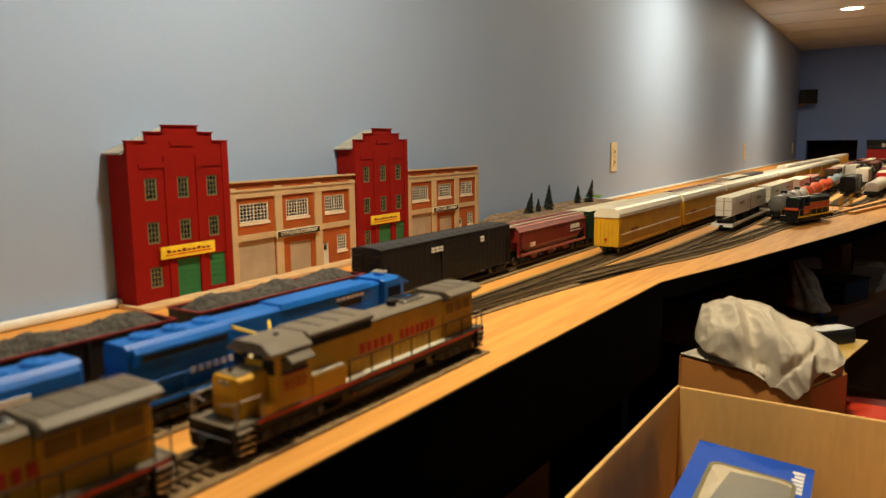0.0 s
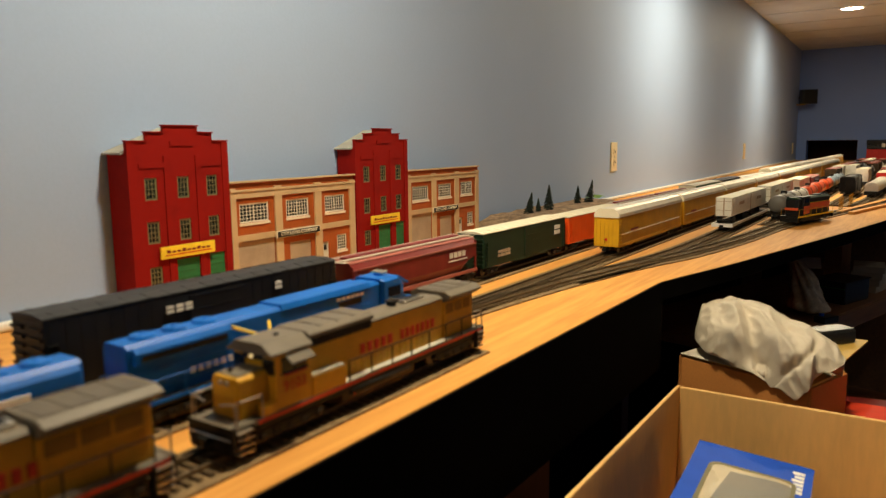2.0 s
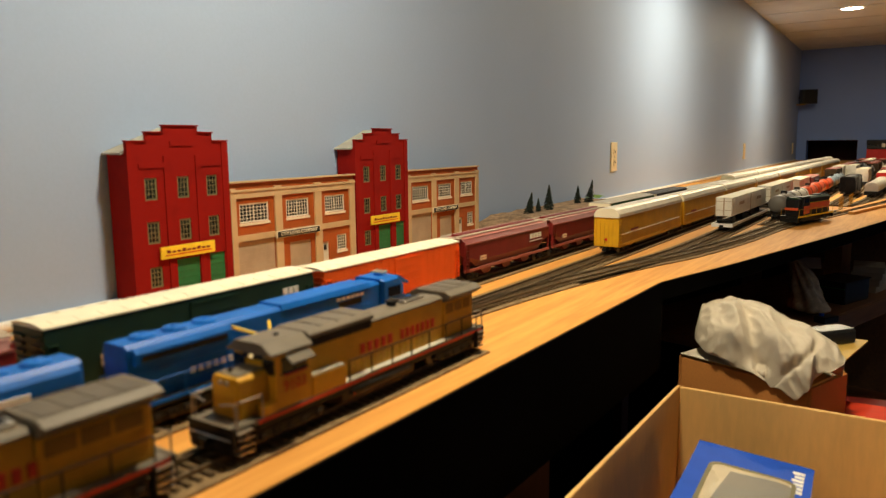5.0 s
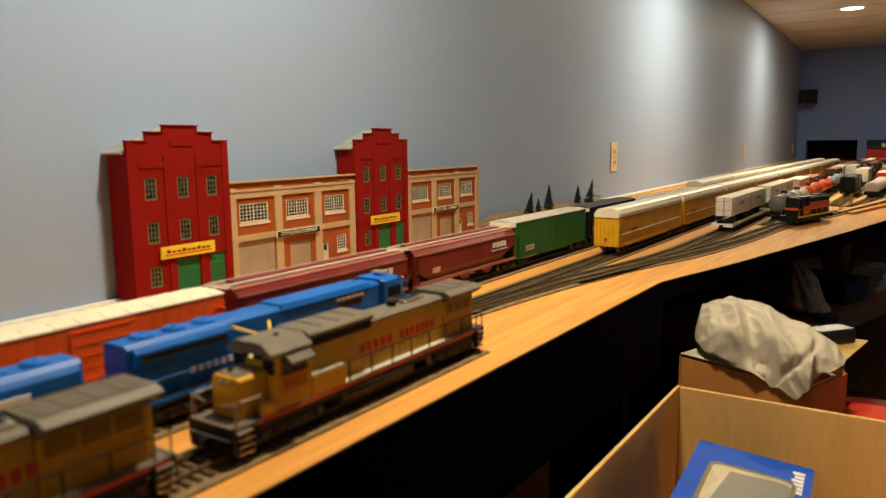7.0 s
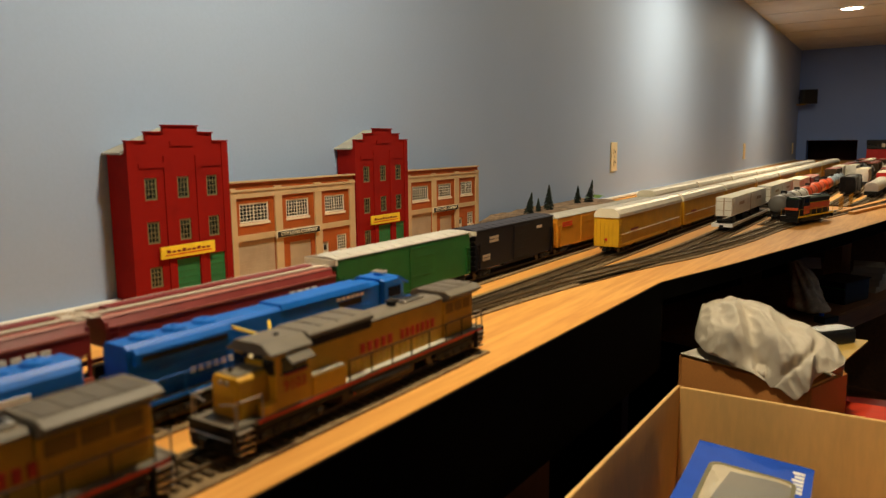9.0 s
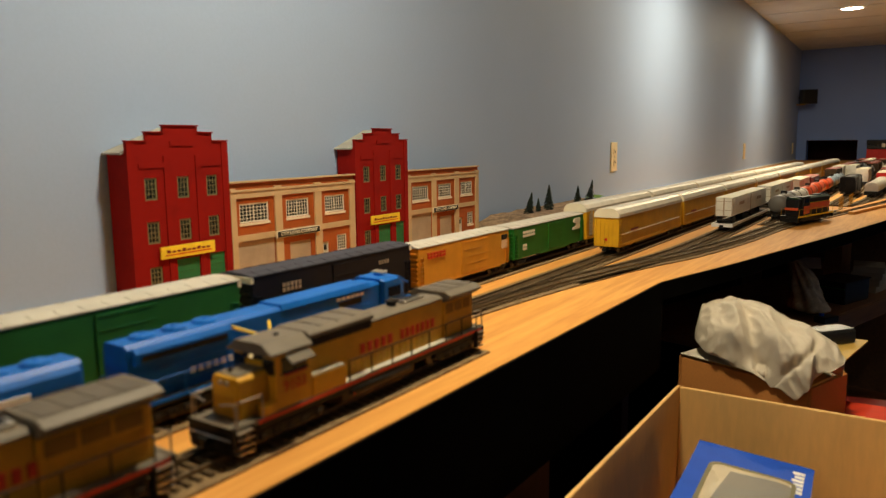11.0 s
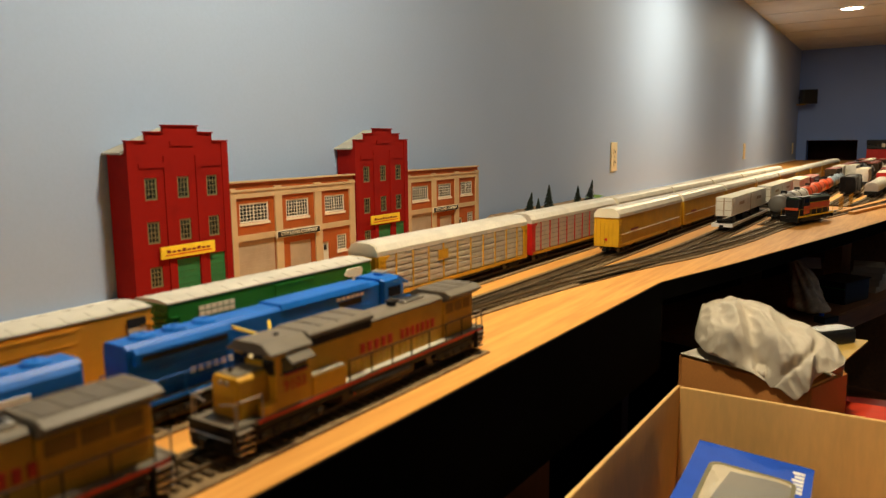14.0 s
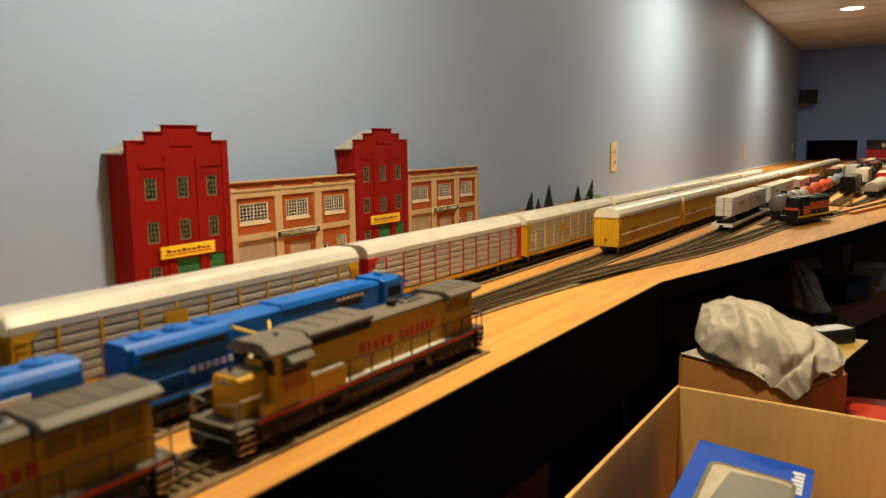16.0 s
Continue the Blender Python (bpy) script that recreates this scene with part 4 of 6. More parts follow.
def build_up(x, wing=0.0465):
    """Cab towards -x, radiators towards +x."""
    ob = thing("yellow_locomotive", "yellow and grey model diesel locomotive with a flared radiator", "model locomotive", "parked locomotives", at=pose(x, 0.303, B))
    hl = 0.1235
    c = -hl
    deck = 0.0215
    part("frame", Shape().box(c, hl, -0.0172, 0.0172, 0.0186, deck), M_UPGREY, ob, "grey walkway", bevel=0.0004)
    part("centre_sill", Shape().box(c + 0.004, hl - 0.004, -0.0120, 0.0120, 0.0151, 0.0185), M_CHASSIS, ob)
    for s in (-1, 1):
        part("sill_stripe", Shape().box(c + 0.016, hl - 0.002, s * 0.0174 - 0.0003, s * 0.0174 + 0.0003, 0.0192, 0.0207), M_UPRED, ob, "red sill stripe")
        part("side_skirt", Shape().box(c + 0.016, hl - 0.014, s * 0.0168 - 0.0006, s * 0.0168 + 0.0006, 0.0158, 0.0185), M_CHASSIS, ob)
    part("fuel_tank", Shape().prism([(-0.013, 0.0075), (0.013, 0.0075), (0.0160, 0.0100), (0.0160, 0.0150), (-0.0160, 0.0150), (-0.0160, 0.0100)], "x", -0.040, 0.034), M_TANKDUST, ob, "dusty dark fuel tank", bevel=0.0008)
    part("air_tank", Shape().cyl("x", (-0.004, -0.0170, 0.0150), 0.0018, 0.030, 12), M_CHASSIS, ob, smooth=True)
    part("filler_mark", Shape().box(-0.0300, -0.0285, -0.0164, -0.0160, 0.0115, 0.0135), M_UPRED, ob)
    # nose
    part("nose", Shape().prism([(-0.0108, deck), (0.0108, deck), (0.0108, 0.0425), (0.0085, 0.0440), (-0.0085, 0.0440), (-0.0108, 0.0425)], "x", c + 0.0095, c + 0.0302), M_UPYELLOW, ob, bevel=0.0010)
    part("nose_top", Shape().box(c + 0.0115, c + 0.0302, -0.0080, 0.0080, 0.0441, 0.0447), M_UPGREY, ob, "grey nose top")
    part("nose_door", Shape().box(c + 0.0090, c + 0.0095, -0.0085, -0.0030, deck + 0.002, 0.0395), M_UPYELLOW, ob, bevel=0.0002)
    part("nose_bell", Shape().cyl("z", (c + 0.016, 0.003, 0.0458), 0.0016, 0.0011, 12, 0.0008), M_CHASSIS, ob)
    for y in (-0.0022, 0.0022):
        part("ditch_light", Shape().cyl("x", (c + 0.0088, y, 0.0405), 0.0012, 0.0006, 12), M_STEEL, ob)
    # cab
    cab = part("cab", Shape().box(c + 0.0302, c + 0.0575, -0.0165, 0.0165, deck, 0.0532), M_UPYELLOW, ob, bevel=0.0006)
    part("cab_roof", Shape().prism([(-0.0180, 0.0522), (0.0180, 0.0522), (0.0180, 0.0534), (0.0100, 0.0588), (-0.0100, 0.0588), (-0.0180, 0.0534)], "x", c + 0.0262, c + 0.0580), M_UPGREY, ob, "grey cab roof", bevel=0.0005)
    part("number_board", Shape().box(c + 0.0285, c + 0.0301, -0.0075, 0.0075, 0.0490, 0.0521), M_CHASSIS, cab)
    for s in (-1, 1):
        w = part("side_window", Shape().box(c + 0.0345, c + 0.0535, s * 0.0166 - 0.0003, s * 0.0166 + 0.0003, 0.0415, 0.0500), M_GLASS, cab)
        part("window_frame", Shape().box(c + 0.0335, c + 0.0545, s * 0.0168 - 0.0004, s * 0.0168 + 0.0004, 0.0405, 0.0414).box(c + 0.0436, c + 0.0444, s * 0.0168 - 0.0004, s * 0.0168 + 0.0004, 0.0415, 0.0500), M_CHASSIS, w)
        part("sun_shade", Shape().prism([(s * 0.0172, 0.0505), (s * 0.0222, 0.0468), (s * 0.0222, 0.0474), (s * 0.0172, 0.0514)], "x", c + 0.0370, c + 0.0555), M_UPGREY, cab)
        part("arm_rest", Shape().box(c + 0.0360, c + 0.0530, s * 0.0171 - 0.0006, s * 0.0171 + 0.0006, 0.0395, 0.0404), M_UPRED, cab)
    for y in (-0.0115, 0.0115):
        part("windshield", Shape().box(c + 0.0296, c + 0.0301, y - 0.0044, y + 0.0044, 0.0410, 0.0500), M_GLASS, cab)
    part("cab_hatch", Shape().cyl("z", (c + 0.045, -0.002, 0.0593), 0.0016, 0.0006, 12), M_CHASSIS, ob)
    # blower housing behind the cab
    part("hood", Shape().box(c + 0.0577, hl - wing - 0.0005, -0.0112, 0.0112, deck, 0.0512), M_UPYELLOW, ob, bevel=0.0008)
    part("grille_band", Shape().box(c + 0.0582, c + 0.1160, -0.0128, 0.0128, 0.0490, 0.0545), M_CHASSIS, ob, "black grille band")
    for k in range(14):
        part("grille_bar", Shape().box(c + 0.0604 + k * 0.0040, c + 0.0612 + k * 0.0040, -0.0132, -0.0128, 0.0495, 0.0542), M_TRUCKFRAME, ob)
    part("dynamic_brake", Shape().prism([(-0.0150, 0.0546), (0.0150, 0.0546), (0.0150, 0.0572), (0.0115, 0.0592), (-0.0115, 0.0592), (-0.0150, 0.0572)], "x", c + 0.0585, c + 0.1165), M_UPGREY, ob, "grey brake housing", bevel=0.0006)
    for k in range(3):
        part("housing_seam", Shape().box(c + 0.072 + k * 0.015, c + 0.0726 + k * 0.015, -0.0114, 0.0114, 0.0592, 0.0595), M_TRUCKFRAME, ob)
    part("hood_roof", Shape().prism([(-0.0118, 0.0513), (0.0118, 0.0513), (0.0118, 0.0522), (0.0078, 0.0540), (-0.0078, 0.0540), (-0.0118, 0.0522)], "x", c + 0.1170, hl - wing - 0.001), M_UPGREY, ob, "grey hood roof")
    st = part("exhaust_stack", Shape().box(0.0400, 0.0620, -0.0045, 0.0045, 0.0541, 0.0560), M_STEEL, ob, bevel=0.0006)
    part("stack_mouth", Shape().box(0.0420, 0.0600, -0.0030, 0.0030, 0.0561, 0.0564), M_CHASSIS, st)
    for y in (-0.0025, 0.0, 0.0025):
        part("air_horn", Shape().cyl("x", (0.0300, y, 0.0575), 0.0006, 0.0040, 10, 0.0014), M_CHASSIS, ob)
    part("horn_bracket", Shape().box(0.0290, 0.0310, -0.0034, 0.0034, 0.0541, 0.0570), M_CHASSIS, ob)
    # radiator end
    part("rear_hood", Shape().box(hl - wing, hl - 0.006, -0.0118, 0.0118, deck, 0.0485), M_UPYELLOW, ob, bevel=0.0008)
    part("radiator_wing", Shape().prism([(-0.0118, 0.0486), (0.0118, 0.0486), (0.0182, 0.0526), (0.0182, 0.0540), (0.0130, 0.0568), (-0.0130, 0.0568), (-0.0182, 0.0540), (-0.0182, 0.0526)], "x", hl - wing, hl - 0.003), M_UPGREY, ob, "grey flared radiator", bevel=0.0004)
    for k in range(int(wing / 0.0125)):
        part("radiator_screen", Shape().box(hl - wing + 0.0030 + k * 0.0125, hl - wing + 0.0140 + k * 0.0125, -0.0122, 0.0122, 0.0568, 0.0572), M_ROOFSCREEN, ob, "darker roof screen")
    # Louvre panels: their shade comes from the darker yellow, not from depth.
    for k in range(3):
        part("rear_grille", Shape().box(hl - wing + 0.003 + k * (wing - 0.012) / 3, hl - wing + 0.001 + (k + 1) * (wing - 0.012) / 3, -0.0122, -0.0118, 0.0395, 0.0470), M_YELLOWGRILLE, ob, "louvre panel with shade painted in")
    # lettering, doors and walkway
    bars("large_lettering", -0.0170, 0.0180, 0.0335, 0.0398, -0.0117, 5, M_UPRED, ob, "red block lettering", 0.38)
    bars("large_lettering", 0.0250, 0.0670, 0.0335, 0.0398, -0.0121 if wing > 0.06 else -0.0117, 7, M_UPRED, ob, "red block lettering", 0.42)
    lettering("road_number", "9103", 0.0092, M_UPRED, ob, pose(c + 0.0440, -0.0168, 0.0335, 90, 0, 0), "red road number", stretch=0.95)
    part("battery_box", Shape().box(c + 0.0577, c + 0.0860, -0.0172, -0.0114, deck, 0.0330), M_UPYELLOW, ob, bevel=0.0006)
    part("box_lid", Shape().box(c + 0.0580, c + 0.0855, -0.0170, -0.0116, 0.0331, 0.0342), M_PAPER, ob, "dusty white box lid")
    part("front_step_side", Shape().box(c + 0.0200, c + 0.0301, -0.0172, -0.0112, deck, 0.0270), M_UPYELLOW, ob, bevel=0.0005)
    for i in range(14):
        d = part("hood_door", Shape().box(c + 0.0880 + i * 0.0066, c + 0.0938 + i * 0.0066, -0.0115, -0.0112, 0.0228, 0.0325), M_UPYELLOW, ob)
        part("door_latch", Shape().box(c + 0.0930 + i * 0.0066, c + 0.0935 + i * 0.0066, -0.0118, -0.0115, 0.0265, 0.0285), M_YELLOW_SIGN, d)
    for i in range(7):
        part("rear_louvre", Shape().box(hl - wing + 0.004, hl - 0.009, -0.0123, -0.0118, 0.024 + i * 0.0020, 0.0250 + i * 0.0020), M_UPYELLOW, ob)
    part("white_sill", Shape().box(c + 0.0865, hl - 0.045, -0.0178, -0.0118, 0.0216, 0.0224), M_PAPER, ob, "dusty white walkway edge")
    for s in (-1, 1):
        handrails(ob, c + 0.0885, hl - 0.010, s * 0.0176, 0.0216, 0.0345, 8, M_CHASSIS)
        handrails(ob, c + 0.003, c + 0.020, s * 0.0165, deck, 0.0340, 2, M_STEEL)
    for s in (-1, 1):
        part("end_plate", Shape().box(s * hl - 0.0012, s * hl + 0.0012, -0.0175, 0.0175, 0.0105, 0.0214), M_CHASSIS, ob)
        part("deck_lip", Shape().box(s * (hl + 0.0003) - 0.0012, s * (hl + 0.0003) + 0.0012, -0.0172, 0.0172, 0.0215, 0.0221), M_UPGREY, ob, "worn grey deck edge")
        part("pilot", Shape().prism([(-0.0165, 0.0105), (0.0165, 0.0105), (0.014, 0.0065), (-0.014, 0.0065)], "x", s * hl - 0.0012, s * hl + 0.0012), M_CHASSIS, ob)
        coupler(ob, s * hl, s)
        for t in (-1, 1):
            for k in range(4):
                part("step", Shape().box(s * (hl - 0.006) - 0.005, s * (hl - 0.006) + 0.005, t * 0.0178 - 0.0018, t * 0.0178 + 0.0018, 0.0072 + k * 0.0037, 0.0078 + k * 0.0037), M_STEEL, ob, "pale edged step")
            part("step_side", Shape().box(s * (hl - 0.0115) - 0.0004, s * (hl - 0.0115) + 0.0004, t * 0.0178 - 0.0018, t * 0.0178 + 0.0018, 0.0072, 0.0205), M_CHASSIS, ob)
            part("grab_rail", Shape().rod((s * (hl - 0.001), t * 0.0170, 0.0100), (s * (hl - 0.001), t * 0.0170, 0.0340), 0.0005).rod((s * (hl - 0.001), t * 0.0170, 0.0340), (s * (hl - 0.001), t * 0.0060, 0.0320), 0.0004), M_STEEL, ob)
        for t in (-0.011, -0.008, -0.005, 0.005, 0.008, 0.011):
            part("air_hose", Shape().rod((s * (hl + 0.001), t, 0.0165), (s * (hl + 0.0045), t * 1.05, 0.0120), 0.0007).rod((s * (hl + 0.0045), t * 1.05, 0.0120), (s * (hl + 0.0038), t * 1.05, 0.0085), 0.0007), M_CHASSIS, ob)
        part("cut_lever", Shape().rod((s * (hl + 0.0022), -0.016, 0.0155), (s * (hl + 0.0022), 0.016, 0.0155), 0.0004), M_STEEL, ob)
    part("headlight", Shape().cyl("x", (c + 0.0283, 0, 0.0505), 0.0013, 0.0006, 10), M_HEADLIGHT, ob, "small round headlight")
    for a, b in (((c + 0.046, 0.0120, 0.0565), (c + 0.034, 0.0215, 0.0625)), ((c + 0.054, 0.0120, 0.0560), (c + 0.062, 0.0215, 0.0600))):
        part("roof_bracket", Shape().rod(a, b, 0.0010), M_YELLOW_SIGN, ob, "bright yellow roof bracket")
    for s in (-1, 1):
        truck(ob, s * (hl - 0.040), 3, 0.0215, 0.0170)
    return ob


def build_blue(x, length, cab=True, name="blue_locomotive"):
    """Cab towards +x, cooling fans towards -x."""
    ob = thing(name, "bright blue model diesel locomotive with roof fans", "model locomotive", "parked locomotives", at=pose(x, 0.376, B))
    hl = length / 2
    part("frame", Shape().box(-hl, hl, -0.0170, 0.0170, 0.0160, 0.0200), M_CHASSIS, ob, bevel=0.0004)
    part("fuel_tank", Shape().box(-0.034, 0.034, -0.0155, 0.0155, 0.0075, 0.0158), M_CHASSIS, ob, bevel=0.0015)
    top = 0.0545
    hood_end = hl - 0.052 if cab else hl - 0.006
    prof = [(-0.0115, 0.0202), (0.0115, 0.0202), (0.0115, top - 0.0022), (0.0085, top), (-0.0085, top), (-0.0115, top - 0.0022)]
    part("hood", Shape().prism(prof, "x", -hl + 0.007, hood_end), M_LOCOBLUE, ob, bevel=0.0006)
    part("radiator", Shape().prism([(-0.0150, 0.0425), (0.0150, 0.0425), (0.0150, 0.0495), (0.0125, 0.0528), (-0.0125, 0.0528), (-0.0150, 0.0495)], "x", -hl + 0.010, -hl + 0.078), M_LOCOBLUE, ob, bevel=0.0006)
    for i in range(3):
        fx = -hl + 0.025 + i * 0.022
        f = part("fan", Shape().cyl("z", (fx, 0, top + 0.0009), 0.0082, 0.0009, 24, 0.0072), M_LOCOBLUE, ob)
        part("fan_grille", Shape().cyl("z", (fx, 0, top + 0.0021), 0.0064, 0.0003, 24, 0.0050), M_LOCOBLUE, f)
        part("fan_hub", Shape().cyl("z", (fx, 0, top + 0.0028), 0.0022, 0.0004, 14, 0.0016), M_LOCOBLUE, f)
    doors = int((hood_end + hl - 0.090) / 0.0105)
    for k in range(doors):
        dx = -hl + 0.082 + k * 0.0105
        d = part("hood_door", Shape().box(dx, dx + 0.0092, -0.0119, -0.0115, 0.0222, 0.0400), M_LOCOBLUE, ob, bevel=0.0001)
        part("door_latch", Shape().box(dx + 0.0080, dx + 0.0086, -0.0122, -0.0119, 0.0300, 0.0318), M_STEEL, d)
    part("lower_rib", Shape().box(-hl + 0.009, -hl + 0.078, -0.0122, -0.0115, 0.0250, 0.0262), M_LOCOBLUE, ob)
    part("upper_rib", Shape().box(-hl + 0.009, -hl + 0.078, -0.0122, -0.0115, 0.0360, 0.0372), M_LOCOBLUE, ob)
    part("intake_grille", Shape().box(hood_end - 0.050, hood_end - 0.024, -0.0119, -0.0115, 0.0420, 0.0465), M_CHASSIS, ob)
    part("grille", Shape().box(-hl + 0.014, -hl + 0.074, -0.0154, -0.0150, 0.0445, 0.0480), M_CHASSIS, ob)
    bars("large_lettering", -hl + 0.048, -hl + 0.088, 0.0285, 0.0322, -0.0119, 7, M_TRAILER, ob, "pale block lettering", 0.4)
    bars("small_lettering", hood_end - 0.052, hood_end - 0.020, 0.0475, 0.0497, -0.0117, 6, M_WHITE, ob, "pale block lettering", 0.3)
    for s in (-1, 1):
        part("walkway_edge", Shape().box(-hl + 0.004, hl - 0.004, s * 0.0172 - 0.0004, s * 0.0172 + 0.0004, 0.0185, 0.0204), M_LOCOBLUE, ob)
        handrails(ob, -hl + 0.008, hl - 0.052, s * 0.0172, 0.0204, 0.0325, 8, M_LOCOBLUE)
        part("end_plate", Shape().box(s * hl - 0.0010, s * hl + 0.0010, -0.017, 0.017, 0.0090, 0.0202), M_LOCOBLUE, ob)
        coupler(ob, s * hl, s)
        truck(ob, s * (hl - 0.040), 3, 0.0205, 0.0168)
    if cab:
        part("brake_hump", Shape().prism([(-0.0125, top - 0.003), (0.0125, top - 0.003), (0.0105, top + 0.0014), (-0.0105, top + 0.0014)], "x", -0.018, hood_end - 0.012), M_LOCOBLUE, ob, bevel=0.0005)
        c = part("cab", Shape().prism([(hood_end + 0.0002, 0.0202), (hood_end + 0.0262, 0.0202), (hood_end + 0.0262, 0.0500), (hood_end + 0.0200, 0.0550), (hood_end + 0.0002, 0.0550)], "y", -0.0158, 0.0158), M_LOCOBLUE, ob, bevel=0.0012)
        part("cab_roof", Shape().prism([(-0.0160, 0.0540), (0.0160, 0.0540), (0.0120, 0.0565), (-0.0120, 0.0565)], "x", hood_end - 0.001, hood_end + 0.0205), M_LOCOBLUE, ob, bevel=0.0006)
        part("nose", Shape().prism([(hood_end + 0.0264, 0.0202), (hood_end + 0.046, 0.0202), (hood_end + 0.046, 0.0350), (hood_end + 0.0264, 0.0400)], "y", -0.0125, 0.0125), M_LOCOBLUE, ob, bevel=0.0012)
        for s in (-1, 1):
            part("side_window", Shape().box(hood_end + 0.005, hood_end + 0.021, s * 0.0159 - 0.0003, s * 0.0159 + 0.0003, 0.0410, 0.0490), M_GLASS, c)
        part("windshield", Shape().box(hood_end + 0.0262, hood_end + 0.0266, -0.013, 0.013, 0.0415, 0.0490), M_GLASS, c)
        part("windshield_visor", Shape().prism([(hood_end + 0.0190, 0.0556), (hood_end + 0.0205, 0.0568), (hood_end + 0.0345, 0.0492), (hood_end + 0.0335, 0.0478)], "y", -0.0150, 0.0150), M_LOCOBLUE, ob, bevel=0.0004)
        hn = part("horn", Shape().box(hood_end + 0.010, hood_end + 0.014, -0.003, 0.003, 0.0565, 0.0582), M_LOCOBLUE, ob)
        for y in (-0.0045, 0.0, 0.0045):
            part("horn_bell", Shape().cyl("x", (hood_end + 0.013, y, 0.0592), 0.0008, 0.0035, 10, 0.0017), M_STEEL, hn)
    return ob


# ---------------------------------------------------------------- build the large things
build_room()
# The added aisle fill lamps get fixtures too, all out of view.
for cx, cy, watts in CANS + ROOM_FILL_CANS:
    build_can(cx, cy)
build_bench()
build_below()
for ox, oz in ((1.977, 0.119), (3.985, 0.102), (5.95, 0.091)):
    build_outlet(ox, oz)
build_building_base()
X1 = 0.4312
build_red(X1)
build_tan(X1 + W_RED + 0.001, W_TAN - 0.003)
build_red(X1 + W_RED + W_TAN)
build_tan(X1 + 2 * W_RED + W_TAN + 0.001, W_TAN - 0.003)

Y_UP, Y_BLUE, Y_MOVE = 0.303, 0.376, 0.4492
build_track([(-3.3, Y_MOVE), (6.1, Y_MOVE)])
build_track([(-0.9, Y_BLUE), (4.1, Y_BLUE)])
build_track([(-0.9, Y_UP), (0.485, Y_UP)])
build_track([(0.50, Y_BLUE), (0.60, 0.3705), (0.70, 0.3600), (0.80, 0.3455), (0.93, 0.3195), (1.06, 0.2860), (1.25, 0.2570), (1.50, 0.2330), (1.80, 0.1740), (2.3, 0.06), (3.4, -0.13)])
build_track([(0.78, 0.3480), (0.90, 0.3270), (1.05, 0.3080), (1.22, 0.3025), (1.45, 0.3020), (3.2, 0.3020)])

build_up(0.3590)
build_up(0.0760, 0.0585)
build_blue(0.3640, 0.284)
rear_blue = build_blue(0.0690, 0.284, name="blue_locomotive")
rear_blue.matrix_basis = pose(0.0690, Y_BLUE, B, 0, 0, 180)
part("roof_panel", Shape().box(-0.105, -0.040, 0.0152, 0.0164, 0.0395, 0.0450), M_WHITE, rear_blue, "white panel along the roof edge")

RACKS = "parked autorack train"
rack = build_rack("yellow solid-sided autorack car with pale roof end", RACKS, M_RACKYELLOW, M_RACKDEEP, M_RACKDEEP, True, M_CREAMROOF)
rack.matrix_basis = pose(0.971 + 0.159, Y_BLUE, B)
for i in range(1, 9):
    copy_thing(rack, pose(0.971 + 0.159 + 0.318 * i, Y_BLUE, B))


# ---------------------------------------------------------------- yard at the far end of the bench
YARD = "parked yard cars"


def build_trailer_flat(x, y, trailers, length=0.33):
    ob = thing("piggyback_flatcar", "pale-edged flatcar carrying white road trailers", "model freight car", YARD, at=pose(x, y, B))
    hl = length / 2 - 0.005
    part("deck", Shape().box(-hl, hl, -0.0165, 0.0165, 0.0140, 0.0165), M_CHASSIS, ob)
    for s in (-1, 1):
        part("side_sill", Shape().box(-hl, hl, s * 0.0172 - 0.0008, s * 0.0172 + 0.0008, 0.0125, 0.0180), M_WHITE, ob, "white side sill")
        part("end_beam", Shape().box(s * hl - 0.0012, s * hl + 0.0012, -0.018, 0.018, 0.0115, 0.0180), M_WHITE, ob)
        coupler(ob, s * hl, s)
        truck(ob, s * (hl - 0.030))
    part("centre_sill", Shape().box(-hl, hl, -0.005, 0.005, 0.0105, 0.0139), M_CHASSIS, ob)
    for tx in trailers:
        t = part("trailer", Shape().box(tx, tx + 0.152, -0.0142, 0.0142, 0.0300, 0.0625), M_TRAILER, ob, "white ribbed trailer body", bevel=0.0006)
        part("trailer_roof", Shape().box(tx + 0.0003, tx + 0.1517, -0.0140, 0.0140, 0.0626, 0.0631), M_CREAMROOF, t)
        for k in range(16):
            px = tx + 0.004 + 0.144 * k / 15
            part("trailer_post", Shape().box(px - 0.0006, px + 0.0006, -0.0147, -0.0142, 0.0305, 0.0620), M_TRAILER, t)
        for yy in (-0.0138, -0.0006, 0.0006, 0.0138):
            part("door_bar", Shape().box(tx - 0.0009, tx, yy - 0.0006, yy + 0.0006, 0.0310, 0.0615), M_DOORGREY, t)
        part("door_hinge", Shape().box(tx - 0.0008, tx, -0.013, 0.013, 0.0555, 0.0563).box(tx - 0.0008, tx, -0.013, 0.013, 0.0400, 0.0408), M_DOORGREY, t)
        part("bumper", Shape().box(tx - 0.0006, tx + 0.003, -0.0135, 0.0135, 0.0225, 0.0250), M_CHASSIS, t)
        for wx in (0.014, 0.027):
            for yy in (-0.0112, 0.0112):
                part("trailer_wheel", Shape().cyl("y", (tx + wx, yy, 0.0228), 0.0058, 0.0022, 14), M_CHASSIS, t)
        part("landing_leg", Shape().box(tx + 0.112, tx + 0.116, -0.009, 0.009, 0.0166, 0.0299), M_CHASSIS, t)
        bars("marks", tx + 0.055, tx + 0.095, 0.0465, 0.0520, -0.0149, 6, M_DOORGREY, t, "grey block marks", 0.3)
    return ob


